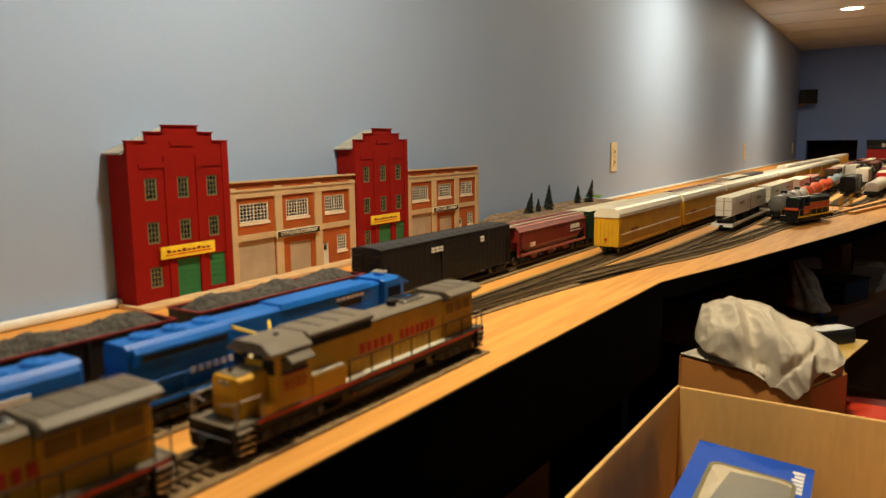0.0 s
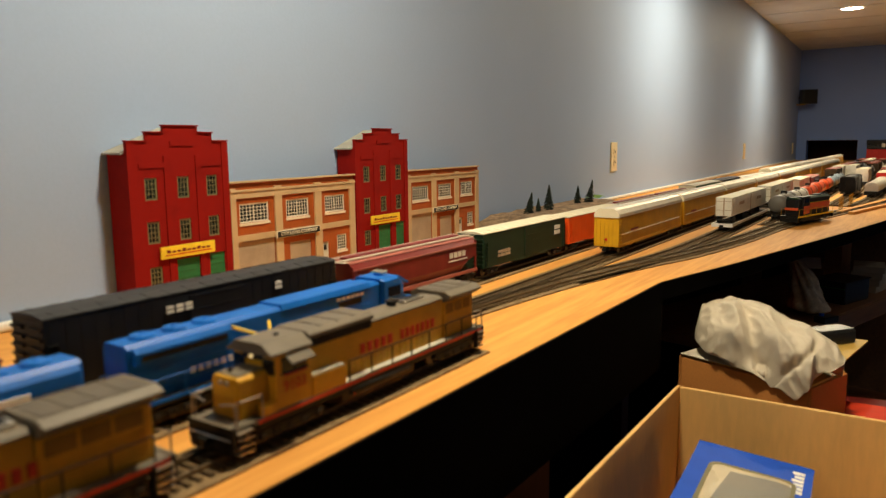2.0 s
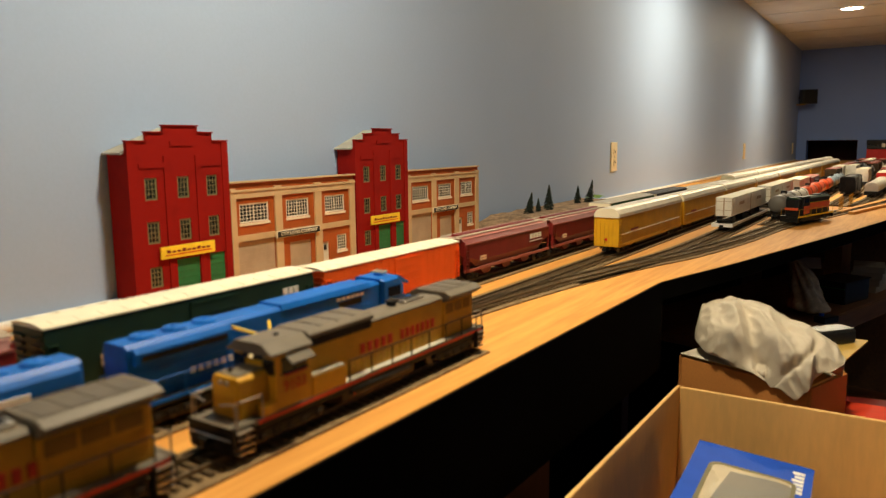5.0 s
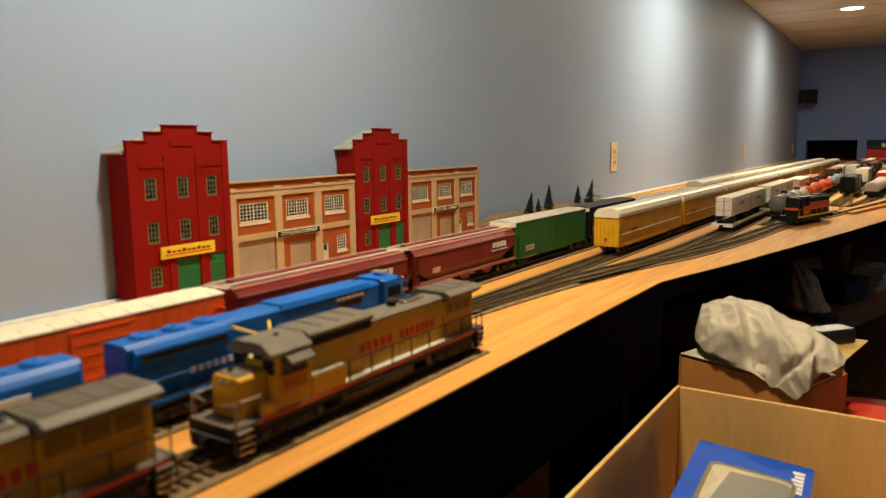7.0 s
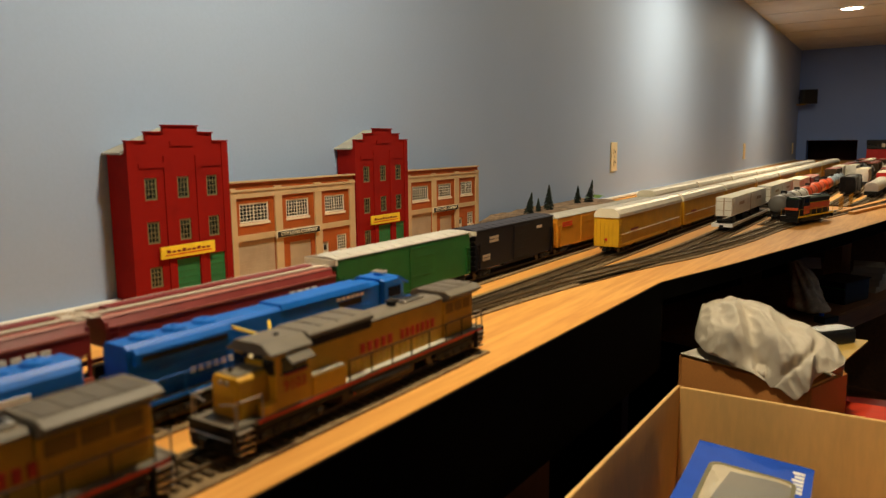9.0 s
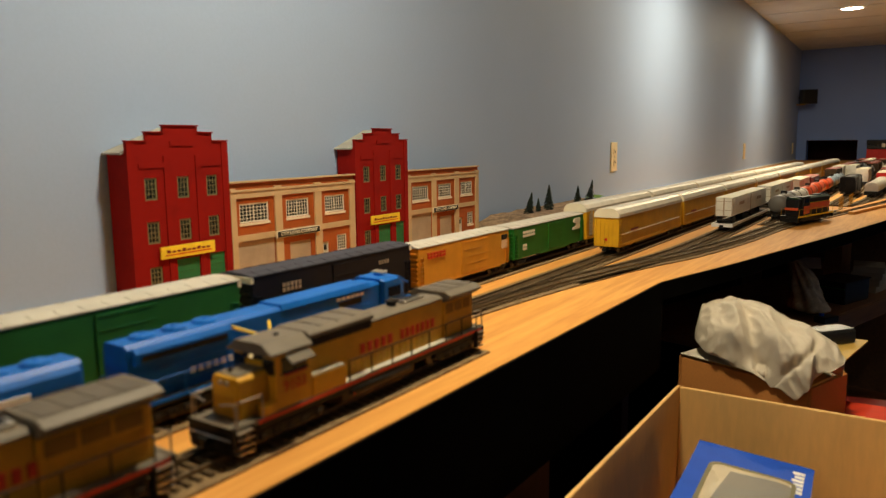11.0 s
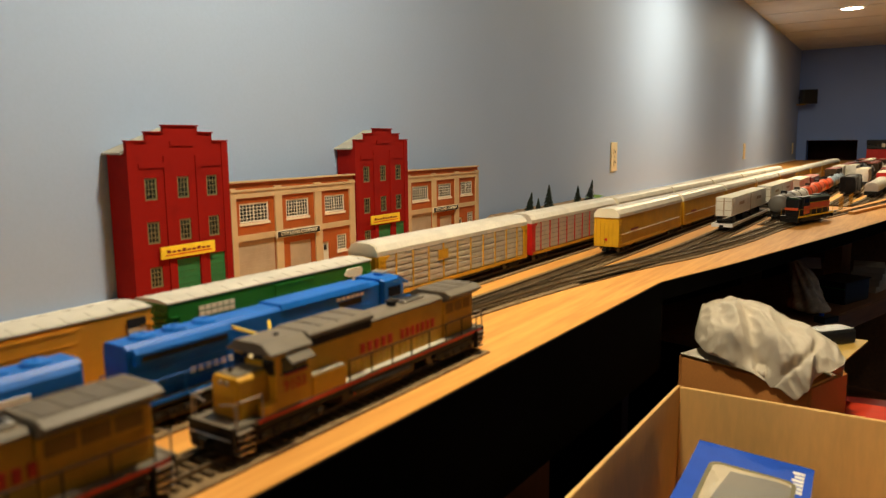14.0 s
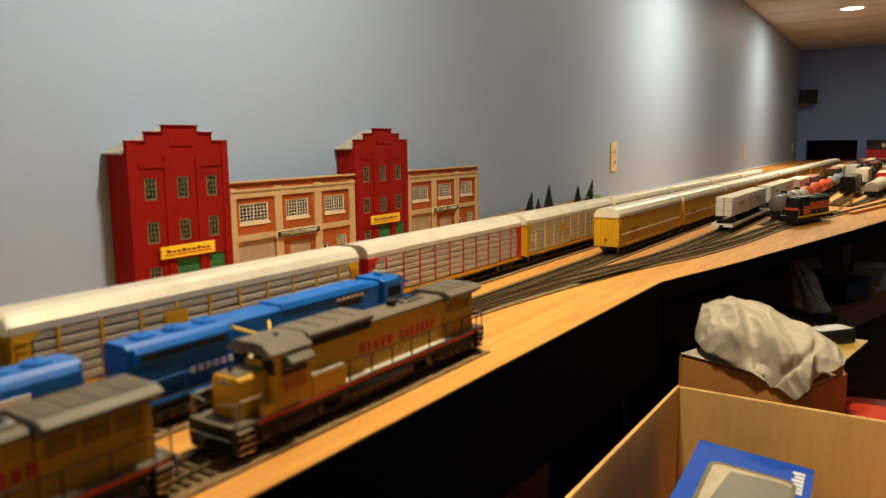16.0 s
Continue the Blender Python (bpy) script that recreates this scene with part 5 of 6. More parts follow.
def build_tank(x, y, turn, mat, label, length=0.165, radius=0.0165):
    ob = thing("tank_car", label, "model freight car", YARD, at=pose(x, y, B, 0, 0, turn))
    hl = length / 2 - 0.008
    zc = 0.0175 + radius
    seg, sh = 22, Shape()
    prof = [(-hl, 0.02), (-hl + 0.0008, 0.45), (-hl + 0.003, 0.80), (-hl + 0.007, 1.0), (hl - 0.007, 1.0), (hl - 0.003, 0.80), (hl - 0.0008, 0.45), (hl, 0.02)]
    vs = [(px, radius * r * math.cos(2 * math.pi * i / seg), zc + radius * r * math.sin(2 * math.pi * i / seg)) for px, r in prof for i in range(seg)]
    fs = [(k * seg + i, k * seg + (i + 1) % seg, (k + 1) * seg + (i + 1) % seg, (k + 1) * seg + i) for k in range(len(prof) - 1) for i in range(seg)]
    fs += [tuple(range(seg)), tuple(range((len(prof) - 1) * seg, len(prof) * seg))]
    part("tank", sh.add(vs, fs), mat, ob, smooth=True)
    part("dome", Shape().cyl("z", (0, 0, zc + radius + 0.002), 0.006, 0.003, 16), M_CHASSIS, ob, "dark valve dome")
    for s in (-1, 1):
        part("band", Shape().cyl("x", (s * hl * 0.55, 0, zc), radius + 0.0006, 0.0016, 22), M_CHASSIS, ob, "dark strap band")
        part("stub_sill", Shape().box(s * (hl - 0.012) - 0.018, s * (hl - 0.012) + 0.018, -0.005, 0.005, 0.0125, 0.0190), M_CHASSIS, ob)
        part("end_platform", Shape().box(s * (hl + 0.002) - 0.004, s * (hl + 0.002) + 0.004, -0.015, 0.015, 0.0170, 0.0180), M_CHASSIS, ob)
        coupler(ob, s * (hl + 0.003), s)
        truck(ob, s * (hl - 0.014))
    part("running_board", Shape().box(-0.022, 0.022, -0.004, 0.004, zc + radius + 0.0002, zc + radius + 0.0012), M_CHASSIS, ob)
    return ob


def build_switcher(x, y, turn):
    ob = thing("orange_locomotive", "small black model locomotive with an orange-red side band", "model locomotive", "parked locomotives", at=pose(x, y, B, 0, 0, turn))
    hl = 0.082
    part("frame", Shape().box(-hl, hl, -0.0165, 0.0165, 0.0150, 0.0195), M_CHASSIS, ob, bevel=0.0004)
    part("fuel_tank", Shape().box(-0.028, 0.028, -0.014, 0.014, 0.0075, 0.0149), M_CHASSIS, ob, bevel=0.001)
    part("hood", Shape().box(-hl + 0.012, hl - 0.010, -0.0125, 0.0125, 0.0196, 0.0505), M_BLACKCAR, ob, bevel=0.0012)
    part("hood_roof", Shape().prism([(-0.0130, 0.0506), (0.0130, 0.0506), (0.0075, 0.0535), (-0.0075, 0.0535)], "x", -hl + 0.011, hl - 0.009), M_DKGREEN, ob, "dark roof")
    cab = part("cab", Shape().box(-hl + 0.024, -hl + 0.052, -0.0160, 0.0160, 0.0196, 0.0550), M_BLACKCAR, ob, bevel=0.0008)
    part("side_window", Shape().box(-hl + 0.030, -hl + 0.046, -0.0164, -0.0159, 0.0435, 0.0515), M_GLASS, cab)
    for s in (-1, 1):
        part("orange_band", Shape().box(-hl + 0.053, hl - 0.012, s * 0.0127 - 0.0004, s * 0.0127 + 0.0004, 0.0285, 0.0415), M_TANKORANGE, ob, "orange-red side band")
        part("band_rule", Shape().box(-hl + 0.053, hl - 0.012, s * 0.0129 - 0.0004, s * 0.0129 + 0.0004, 0.0418, 0.0426), M_YELLOW_SIGN, ob)
        part("cab_band", Shape().box(-hl + 0.025, -hl + 0.051, s * 0.0162 - 0.0003, s * 0.0162 + 0.0003, 0.0225, 0.0375), M_TANKORANGE, ob)
        part("walkway_edge", Shape().box(-hl, hl, s * 0.0168 - 0.0004, s * 0.0168 + 0.0004, 0.0165, 0.0196), M_YELLOW_SIGN if s < 0 else M_CHASSIS, ob)
        handrails(ob, -hl + 0.004, hl - 0.004, s * 0.0168, 0.0196, 0.0315, 7, M_RACKDEEP)
        part("end_plate", Shape().box(s * hl - 0.001, s * hl + 0.001, -0.0165, 0.0165, 0.0085, 0.0196), M_CHASSIS, ob)
        part("end_band", Shape().box(s * (hl - 0.0105) - 0.0006 - 0.0015 * (s < 0), s * (hl - 0.0105) + 0.0006, -0.012, 0.012, 0.0300, 0.0345), M_TANKORANGE, ob)
        coupler(ob, s * hl, s)
        truck(ob, s * (hl - 0.032), 2, 0.0150, 0.0165)
    for k in range(3):
        part("fan", Shape().cyl("z", (hl - 0.022 - k * 0.018, 0, 0.0545), 0.0065, 0.001, 18), M_CHASSIS, ob)
    return ob


def build_coil(x, y, turn):
    ob = thing("covered_coil_car", "grey coil car with a ribbed arched cover", "model freight car", YARD, at=pose(x, y, B, 0, 0, turn))
    hl = 0.085
    part("deck", Shape().box(-hl, hl, -0.0170, 0.0170, 0.0130, 0.0195), M_CHASSIS, ob)
    prof = [(-0.0165, 0.0197), (0.0165, 0.0197), (0.0165, 0.0350), (0.0125, 0.0415), (0.0060, 0.0445), (-0.0060, 0.0445), (-0.0125, 0.0415), (-0.0165, 0.0350)]
    for s in (-1, 1):
        x0, x1 = sorted((s * 0.002, s * (hl - 0.006)))
        c = part("cover", Shape().prism(prof, "x", x0, x1), M_TRAILER, ob, "grey arched cover", bevel=0.001)
        for k in range(8):
            xx = x0 + (x1 - x0) * (k + 0.5) / 8
            part("cover_rib", Shape().prism([(y * 1.03, 0.0197 + (z - 0.0197) * 1.03) for y, z in prof], "x", xx - 0.0008, xx + 0.0008), M_TRAILER, c)
        coupler(ob, s * hl, s)
        truck(ob, s * (hl - 0.018))
    return ob


def parked(make, x, y, turn):
    ob = make
    ob["group"] = YARD
    ob.matrix_basis = pose(x, y, B, 0, 0, turn)
    return ob


build_trailer_flat(1.333 + 0.165, Y_UP - 0.001, (-0.152, 0.006))
build_trailer_flat(1.345 + 0.165 + 0.335, Y_UP - 0.001, (-0.135, 0.012))
build_track([(1.50, 0.252), (2.0, 0.252), (3.6, 0.262)])
TANK_Y = 0.2535
build_tank(1.655, TANK_Y, 0, M_TANKGREY, "dull grey tank car with strap bands", 0.170, 0.0175)
build_tank(1.830, TANK_Y, 0, M_TANKWHITE, "white tank car with dark strap bands", 0.165, 0.0165)
build_tank(2.000, TANK_Y, 0.2, M_TANKORANGE, "orange-red tank car with dark strap bands", 0.165, 0.0165)
build_tank(2.170, TANK_Y + 0.001, 0.2, M_TANKORANGE, "orange-red tank car with dark strap bands", 0.165, 0.0165)
build_tank(2.345, TANK_Y + 0.001, 0.2, M_TANKORANGE, "orange-red tank car with dark strap bands", 0.165, 0.0165)
build_tank(2.520, TANK_Y + 0.002, 0.2, M_TANKBLUE, "blue-grey tank car with dark strap bands", 0.165, 0.0165)
build_tank(2.700, TANK_Y + 0.003, 0.2, M_TANKBLUE, "blue-grey tank car with dark strap bands", 0.165, 0.0165)
build_switcher(1.585, 0.1985, -15.0)
parked(build_boxcar("boxcar", "pale cream boxcar parked in the yard", 0.19, 0.060, M_TRAILER, M_CREAMROOF, ribs=12), 2.18, Y_UP, 0)
parked(build_boxcar("boxcar", "mineral red boxcar parked in the yard", 0.19, 0.056, M_HOPPER, M_HOPPERROOF, ribs=12), 2.40, Y_UP, 0)
build_track([(2.0, 0.195), (2.6, 0.190), (3.8, 0.215)])
parked(build_boxcar("boxcar", "black boxcar parked in the yard", 0.20, 0.058, M_BLACKCAR, M_BLACKROOF, ribs=12), 2.40, 0.192, -1)
build_track([(2.0, 0.150), (2.5, 0.126), (3.8, 0.145)])
build_coil(2.375, 0.132, -2)
build_coil(2.560, 0.128, 0)
white_box = build_boxcar("boxcar", "white boxcar parked in the yard", 0.19, 0.060, M_TANKWHITE, M_CREAMROOF, ribs=12)
parked(white_box, 2.95, 0.200, 0.5)
brown_box = build_boxcar("boxcar", "dull brown boxcar parked in the yard", 0.19, 0.058, M_TANKDUST, M_HOPPERROOF, ribs=12)
parked(brown_box, 3.02, 0.300, 0)
black_box = build_boxcar("boxcar", "sooty black boxcar parked in the yard", 0.19, 0.056, M_BLACKCAR, M_NAVYROOF, ribs=12)
parked(black_box, 3.16, 0.205, 1)
copy_thing(white_box, pose(3.22, 0.300, B))
copy_thing(brown_box, pose(3.45, 0.300, B))
copy_thing(white_box, pose(3.30, 0.262, B))
copy_thing(black_box, pose(3.52, 0.266, B, 0, 0, 0.4))
copy_thing(brown_box, pose(3.05, 0.134, B, 0, 0, 0.5))
copy_thing(white_box, pose(3.30, 0.138, B, 0, 0, 0.5))
parked(build_boxcar("boxcar", "bright red boxcar parked in the yard", 0.19, 0.056, M_RACKRED, M_CREAMROOF, ribs=12), 2.80, 0.129, 0)
for bx, by in ((3.45, 0.215), (3.62, 0.14)):
    build_tank(bx, by, 0.5, M_TANKWHITE, "white tank car with dark strap bands", 0.165, 0.0165)
build_track([(2.2, 0.085), (3.9, 0.055)])
parked(build_boxcar("boxcar", "black boxcar parked in the yard", 0.20, 0.058, M_BLACKCAR, M_BLACKROOF, ribs=12), 2.62, 0.078, -1)
copy_thing(brown_box, pose(2.85, 0.074, B, 0, 0, -1))
copy_thing(white_box, pose(3.06, 0.070, B, 0, 0, -1))


far_tank = build_tank(3.80, 0.262, 0.3, M_TANKBLUE, "blue-grey tank car with dark strap bands", 0.165, 0.0165)
far_coil = build_coil(3.25, 0.066, -1)
YARD_ROWS = [(0.302, 0.0), (0.2645, 0.3), (0.217, 0.3), (0.145, 0.0), (0.050, -1.0), (0.0, -1.0), (-0.05, -2.0)]
build_track([(2.7, 0.010), (3.9, 0.0), (5.2, 0.0)])
build_track([(3.0, -0.035), (3.9, -0.05), (5.2, -0.05)])
pick = random.Random(8)
for row, (ry, rt) in enumerate(YARD_ROWS):
    start = 3.70 if row < 4 else 3.38 - 0.09 * (row - 4)
    for k in range(4 if row < 4 else 5):
        bx = start + 0.205 * k
        if row == 1 and k == 0 or row == 4 and k == 0:
            continue
        kind = pick.choice((white_box, brown_box, black_box, far_tank, far_coil))
        copy_thing(kind, pose(bx, ry, B, 0, 0, 0))


def build_stick(x, y, turn, length):
    ob = tagged(part("wood_strip", Shape().box(-length / 2, length / 2, -0.006, 0.006, 0.0, 0.006), M_PLY, bevel=0.0005), "loose pale strip of stripwood lying on the bench", "wood strip", "loose wood strips")
    ob.matrix_basis = pose(x, y, B + 0.0002, 0, 0, turn)


build_stick(2.02, 0.128, -10, 0.42)
build_stick(1.97, 0.105, -12, 0.34)


def build_tangle(x, y):
    """Thin brass wire frames standing in the yard."""
    ob = thing("wire_frame", "rusty wire model framework standing on the bench", "model part", at=pose(x, y, B))
    for i in range(5):
        part("post", Shape().rod((i * 0.022, 0, 0), (i * 0.022, 0, 0.030), 0.0007), M_RACKDEEP, ob)
    for k in range(3):
        part("rail", Shape().rod((0, 0, 0.008 + k * 0.010), (0.088, 0, 0.008 + k * 0.010), 0.0006), M_RACKDEEP, ob)


build_tangle(1.86, 0.170)
build_tangle(1.98, 0.160)


# ---------------------------------------------------------------- scenery along the wall
def build_trim():
    a, b = -3.3, 6.1
    sh = Shape().prism([(a, wall_y(a) - 0.012), (b, wall_y(b) - 0.012), (b, wall_y(b) - 0.001), (a, wall_y(a) - 0.001)], "z", 0.0002, 0.009)
    ob = tagged(part("trim", sh, M_WHITE, bevel=0.003), "white rounded trim along the wall at bench height", "trim", kind="structure")
    ob.matrix_basis = pose(0, 0, B)


def build_hill():
    nx, ny = 60, 14
    vs, fs = [], []
    for i in range(nx + 1):
        for j in range(ny + 1):
            x = 1.13 + 0.66 * i / nx
            y0, y1 = 0.575, wall_y(x) - 0.014
            v = j / ny
            y = y0 + (y1 - y0) * v
            end = min(1, min(i, nx - i) / 9)
            z = 0.024 * end * min(1.0, v * 2.2) ** 0.7 + 0.004 * noise.noise((x * 30, y * 30, 0.3)) * end * v + 0.0003
            vs.append((x, y, max(z, 0.0002)))
    for i in range(nx):
        for j in range(ny):
            a = i * (ny + 1) + j
            fs.append((a, a + 1, a + ny + 2, a + ny + 1))
    ob = tagged(part("scenic_bank", Shape().add(vs, fs), M_SCENIC, smooth=True), "brown rough scenic bank against the wall", "scenic bank")
    ob.matrix_basis = pose(0, 0, B)


def build_patch(x, y, w):
    nx = 10
    vs, fs = [], []
    for i in range(nx + 1):
        for j in range(nx + 1):
            u, v = i / nx * 2 - 1, j / nx * 2 - 1
            r = max(0.0, 1 - (u * u + v * v) * 0.8)
            vs.append((u * w, v * 0.018, 0.006 * r ** 0.5 + 0.002 * noise.noise((u * 7 + x, v * 7, 1.0)) * r))
    for i in range(nx):
        for j in range(nx):
            a = i * (nx + 1) + j
            fs.append((a, a + 1, a + nx + 2, a + nx + 1))
    ob = tagged(part("turf_mat", Shape().add(vs, fs), M_SCENICGREEN, smooth=True), "small mound of green turf scenery", "scenery")
    ob.matrix_basis = pose(x, y, B + 0.024)


def build_tree(x, y, z, h, lean, seed):
    rnd = random.Random(seed)
    ob = thing("model_pine_tree", "tiny dark green model pine tree", "model tree", "model pine trees", at=pose(x, y, B + z, 0, lean, -20))
    part("trunk", Shape().cyl("z", (0, 0, h * 0.45), 0.0013, h * 0.5, 7, 0.0003), M_TRUNK, ob)
    sh = Shape()
    for k in range(300):
        f = rnd.random() ** 0.8
        zz = h * (0.08 + 0.92 * f)
        r = h * 0.29 * (1 - f) ** 0.85 + 0.0006
        a = rnd.random() * 2 * math.pi
        r *= 0.55 + 0.55 * rnd.random()
        c, s_ = math.cos(a), math.sin(a)
        tip = Vector((c * r, s_ * r, zz - r * 0.35))
        root = Vector((c * r * 0.1, s_ * r * 0.1, zz + 0.001))
        w = 0.0013 + 0.0012 * (1 - f)
        side = Vector((-s_, c, 0)) * w
        mid = root.lerp(tip, 0.6)
        sh.add([root, mid + side, tip, mid - side, mid + Vector((0, 0, w * 0.7))], [(0, 1, 4), (1, 2, 4), (2, 3, 4), (3, 0, 4), (0, 3, 2, 1)])
    part("crown", sh, M_PINE, ob, "ragged dark needles")


build_trim()
build_hill()
for tx, ty, th, tl, ts in ((1.277, 0.652, 0.047, 12, 1), (1.346, 0.664, 0.030, 0, 2), (1.379, 0.656, 0.056, 0, 3), (1.553, 0.668, 0.044, 2, 4), (1.588, 0.656, 0.056, 13, 5)):
    build_tree(tx, ty, 0.019, th, tl, ts)
for px, py, pw in ((1.74, 0.700, 0.026),):
    build_patch(px, py, pw)


# ---------------------------------------------------------------- end of the room
def build_speaker():
    ob = thing("wall_speaker", "small black loudspeaker on a wall bracket", "loudspeaker", at=pose(6.05, 0.800, B + 0.465, 0, 0, 25))
    part("cabinet", Shape().prism([(-0.045, -0.052), (0.045, -0.052), (0.035, 0.052), (-0.035, 0.052)], "z", -0.052, 0.052), M_PLASTIC, ob, bevel=0.004)
    part("grille", Shape().box(-0.049, -0.045, -0.045, 0.040, -0.045, 0.045), M_CHASSIS, ob)
    part("bracket", Shape().rod((0.03, 0, 0), (0.14, 0.03, 0), 0.008), M_CHASSIS, ob)
    part("shelf_arm", Shape().rod((-0.03, 0.03, -0.056), (0.04, 0.09, -0.056), 0.004), M_RACKDEEP, ob)


def build_chest():
    ob = thing("tool_chest", "dark red tool chest with a grey lid on the bench", "tool chest", at=pose(5.95, 0.20, B))
    part("body", Shape().box(-0.10, 0.14, -0.22, 0.19, 0.0, 0.085), M_RACKRED, ob, bevel=0.004)
    part("tray", Shape().box(-0.10, 0.14, -0.22, 0.19, 0.0855, 0.112), M_PLASTIC, ob, bevel=0.003)
    part("lid", Shape().box(-0.105, 0.14, -0.22, 0.192, 0.1125, 0.148), M_CHASSIS, ob, "dark grey lid", bevel=0.005)
    part("latch", Shape().box(-0.112, -0.105, 0.08, 0.10, 0.10, 0.125), M_STEEL, ob)


build_speaker()
build_chest()


# ---------------------------------------------------------------- boxes in the aisle
def carton(name, label, w, d, h, mat, at, t=0.004, open_top=True):
    ob = thing(name, label, "cardboard box", at=at)
    part("side_panel", Shape().box(-w / 2, w / 2, -d / 2, -d / 2 + t, t, h), mat, ob, bevel=0.0012)
    part("side_panel", Shape().box(-w / 2, w / 2, d / 2 - t, d / 2, t, h), mat, ob, bevel=0.0012)
    part("end_panel", Shape().box(-w / 2, -w / 2 + t, -d / 2 + t, d / 2 - t, t, h - 0.001), mat, ob, bevel=0.0012)
    part("end_panel", Shape().box(w / 2 - t, w / 2, -d / 2 + t, d / 2 - t, t, h - 0.001), mat, ob, bevel=0.0012)
    part("bottom", Shape().box(-w / 2, w / 2, -d / 2, d / 2, 0, t), mat, ob)
    return ob


TABLE = B - 0.34


def build_aisle_table():
    ob = thing("side_table", "dark low work table in the aisle under the boxes", "table", at=pose(0.70, -0.05, 0))
    part("table_top", Shape().box(-0.42, 0.60, -0.32, 0.27, TABLE - 0.025, TABLE), M_BROWN, ob, bevel=0.002)
    for lx in (-0.38, 0.56):
        for ly in (-0.28, 0.23):
            part("leg", Shape().box(lx - 0.02, lx + 0.02, ly - 0.02, ly + 0.02, 0, TABLE - 0.0252), M_BROWN, ob)


def rounded(x0, x1, y0, y1, r, seg=6):
    """Corner-rounded rectangle, counter-clockwise."""
    out = []
    for cx, cy, a0 in ((x1 - r, y1 - r, 0), (x0 + r, y1 - r, 90), (x0 + r, y0 + r, 180), (x1 - r, y0 + r, 270)):
        out += [(cx + r * math.cos(radians(a0 + 90 * k / seg)), cy + r * math.sin(radians(a0 + 90 * k / seg))) for k in range(seg + 1)]
    return out


def rim_point(p, half_x, half_y, cx, cy):
    """Where the line from (cx, cy) through p meets the card's outer edge."""
    dx, dy = p[0] - cx, p[1] - cy
    kx = ((half_x if dx > 0 else -half_x) - cx) / dx if abs(dx) > 1e-9 else 1e9
    ky = ((half_y if dy > 0 else -half_y) - cy) / dy if abs(dy) > 1e-9 else 1e9
    k = min(kx, ky)
    return cx + dx * k, cy + dy * k


def ring(outer, inner, z0, z1):
    n = len(outer)
    vs = [(x, y, z) for loop in (outer, inner) for z in (z0, z1) for x, y in loop]
    fs = []
    for i in range(n):
        j = (i + 1) % n
        fs += [(i, j, n + j, n + i), (2 * n + i, 3 * n + i, 3 * n + j, 2 * n + j), (n + i, n + j, 3 * n + j, 3 * n + i), (i, 2 * n + i, 2 * n + j, j)]
    return Shape().add(vs, fs)


def build_front_carton():
    c = carton("open_carton", "large open brown cardboard carton holding a blue box", 0.44, 0.36, 0.240, M_CARD, pose(0.5635, 0.034, TABLE, 0, 0, 0.6))
    part("crease", Shape().box(0.2156, 0.2159, -0.0300, -0.0285, 0.01, 0.236), M_CARD, c)
    lo = tagged(part("packing_box", Shape().box(-0.17, 0.17, -0.11, 0.11, 0, 0.1350), M_CARDDARK, bevel=0.002), "plain brown box inside the open carton", "cardboard box")
    lo.matrix_basis = pose(0.57, 0.07, TABLE + 0.0045, 0, 0, 2)
    b = thing("blue_model_box", "blue window box with a clear front and white lettering", "model box", at=pose(0.5640, 0.1170, TABLE + 0.1435, 5, 0, 4))
    L, W, H = 0.155, 0.0515, 0.062
    part("tray", Shape().box(-L, L, -W, W, 0, H - 0.002), M_BOXBLUE, b, bevel=0.001)
    x0, x1, y0, y1 = -L + 0.026, L - 0.040, -W + 0.012, W - 0.017
    inner = rounded(x0, x1, y0, y1, 0.011)
    part("window_card", ring([rim_point(p, L, W, 0.5 * (x0 + x1), 0.5 * (y0 + y1)) for p in inner], inner, H - 0.0019, H), M_BOXBLUE, b)
    part("window_rim", ring(inner, rounded(x0 + 0.004, x1 - 0.004, y0 + 0.004, y1 - 0.004, 0.008), H - 0.0012, H + 0.0006), M_OLIVEFRAME, b, "dull olive window rim")
    part("packing_paper", Shape().box(x0 + 0.002, x1 - 0.002, y0 + 0.002, y1 - 0.002, H - 0.0018, H - 0.0013), M_PACKING, b, "pale packing")
    part("contents", Shape().prism([(x0 + 0.120, y0 + 0.004), (x1 - 0.010, y0 + 0.004), (x1 - 0.014, y1 - 0.020), (x0 + 0.150, y1 - 0.012)], "z", H - 0.0012, H - 0.0004), M_TANKGREY, b, "grey model seen through the window", bevel=0.0004)
    nx, ny = 40, 18
    vs, fs = [], []
    for i in range(nx + 1):
        for j in range(ny + 1):
            u, v = i / nx, j / ny
            vs.append((x0 + 0.003 + (x1 - x0 - 0.006) * u, y0 + 0.003 + (y1 - y0 - 0.006) * v, H + 0.0008 + 0.0050 * (math.sin(math.pi * u) * math.sin(math.pi * v)) ** 0.7 + 0.0012 * noise.noise((u * 6, v * 3, 0.5))))
    for i in range(nx):
        for j in range(ny):
            a = i * (ny + 1) + j
            fs.append((a, a + 1, a + ny + 2, a + ny + 1))
    part("clear_window", Shape().add(vs, fs), M_CLEAR, b, "clear bulging plastic window", smooth=True).visible_shadow = False
    sh = Shape()
    for k in range(6):
        sh.box(L - 0.062 + k * 0.008, L - 0.0565 + k * 0.008, -W + 0.007, -W + 0.015 + 0.002 * (k % 2), H, H + 0.0004)
    part("writing_bar", sh, M_WHITE, b, "white block lettering")


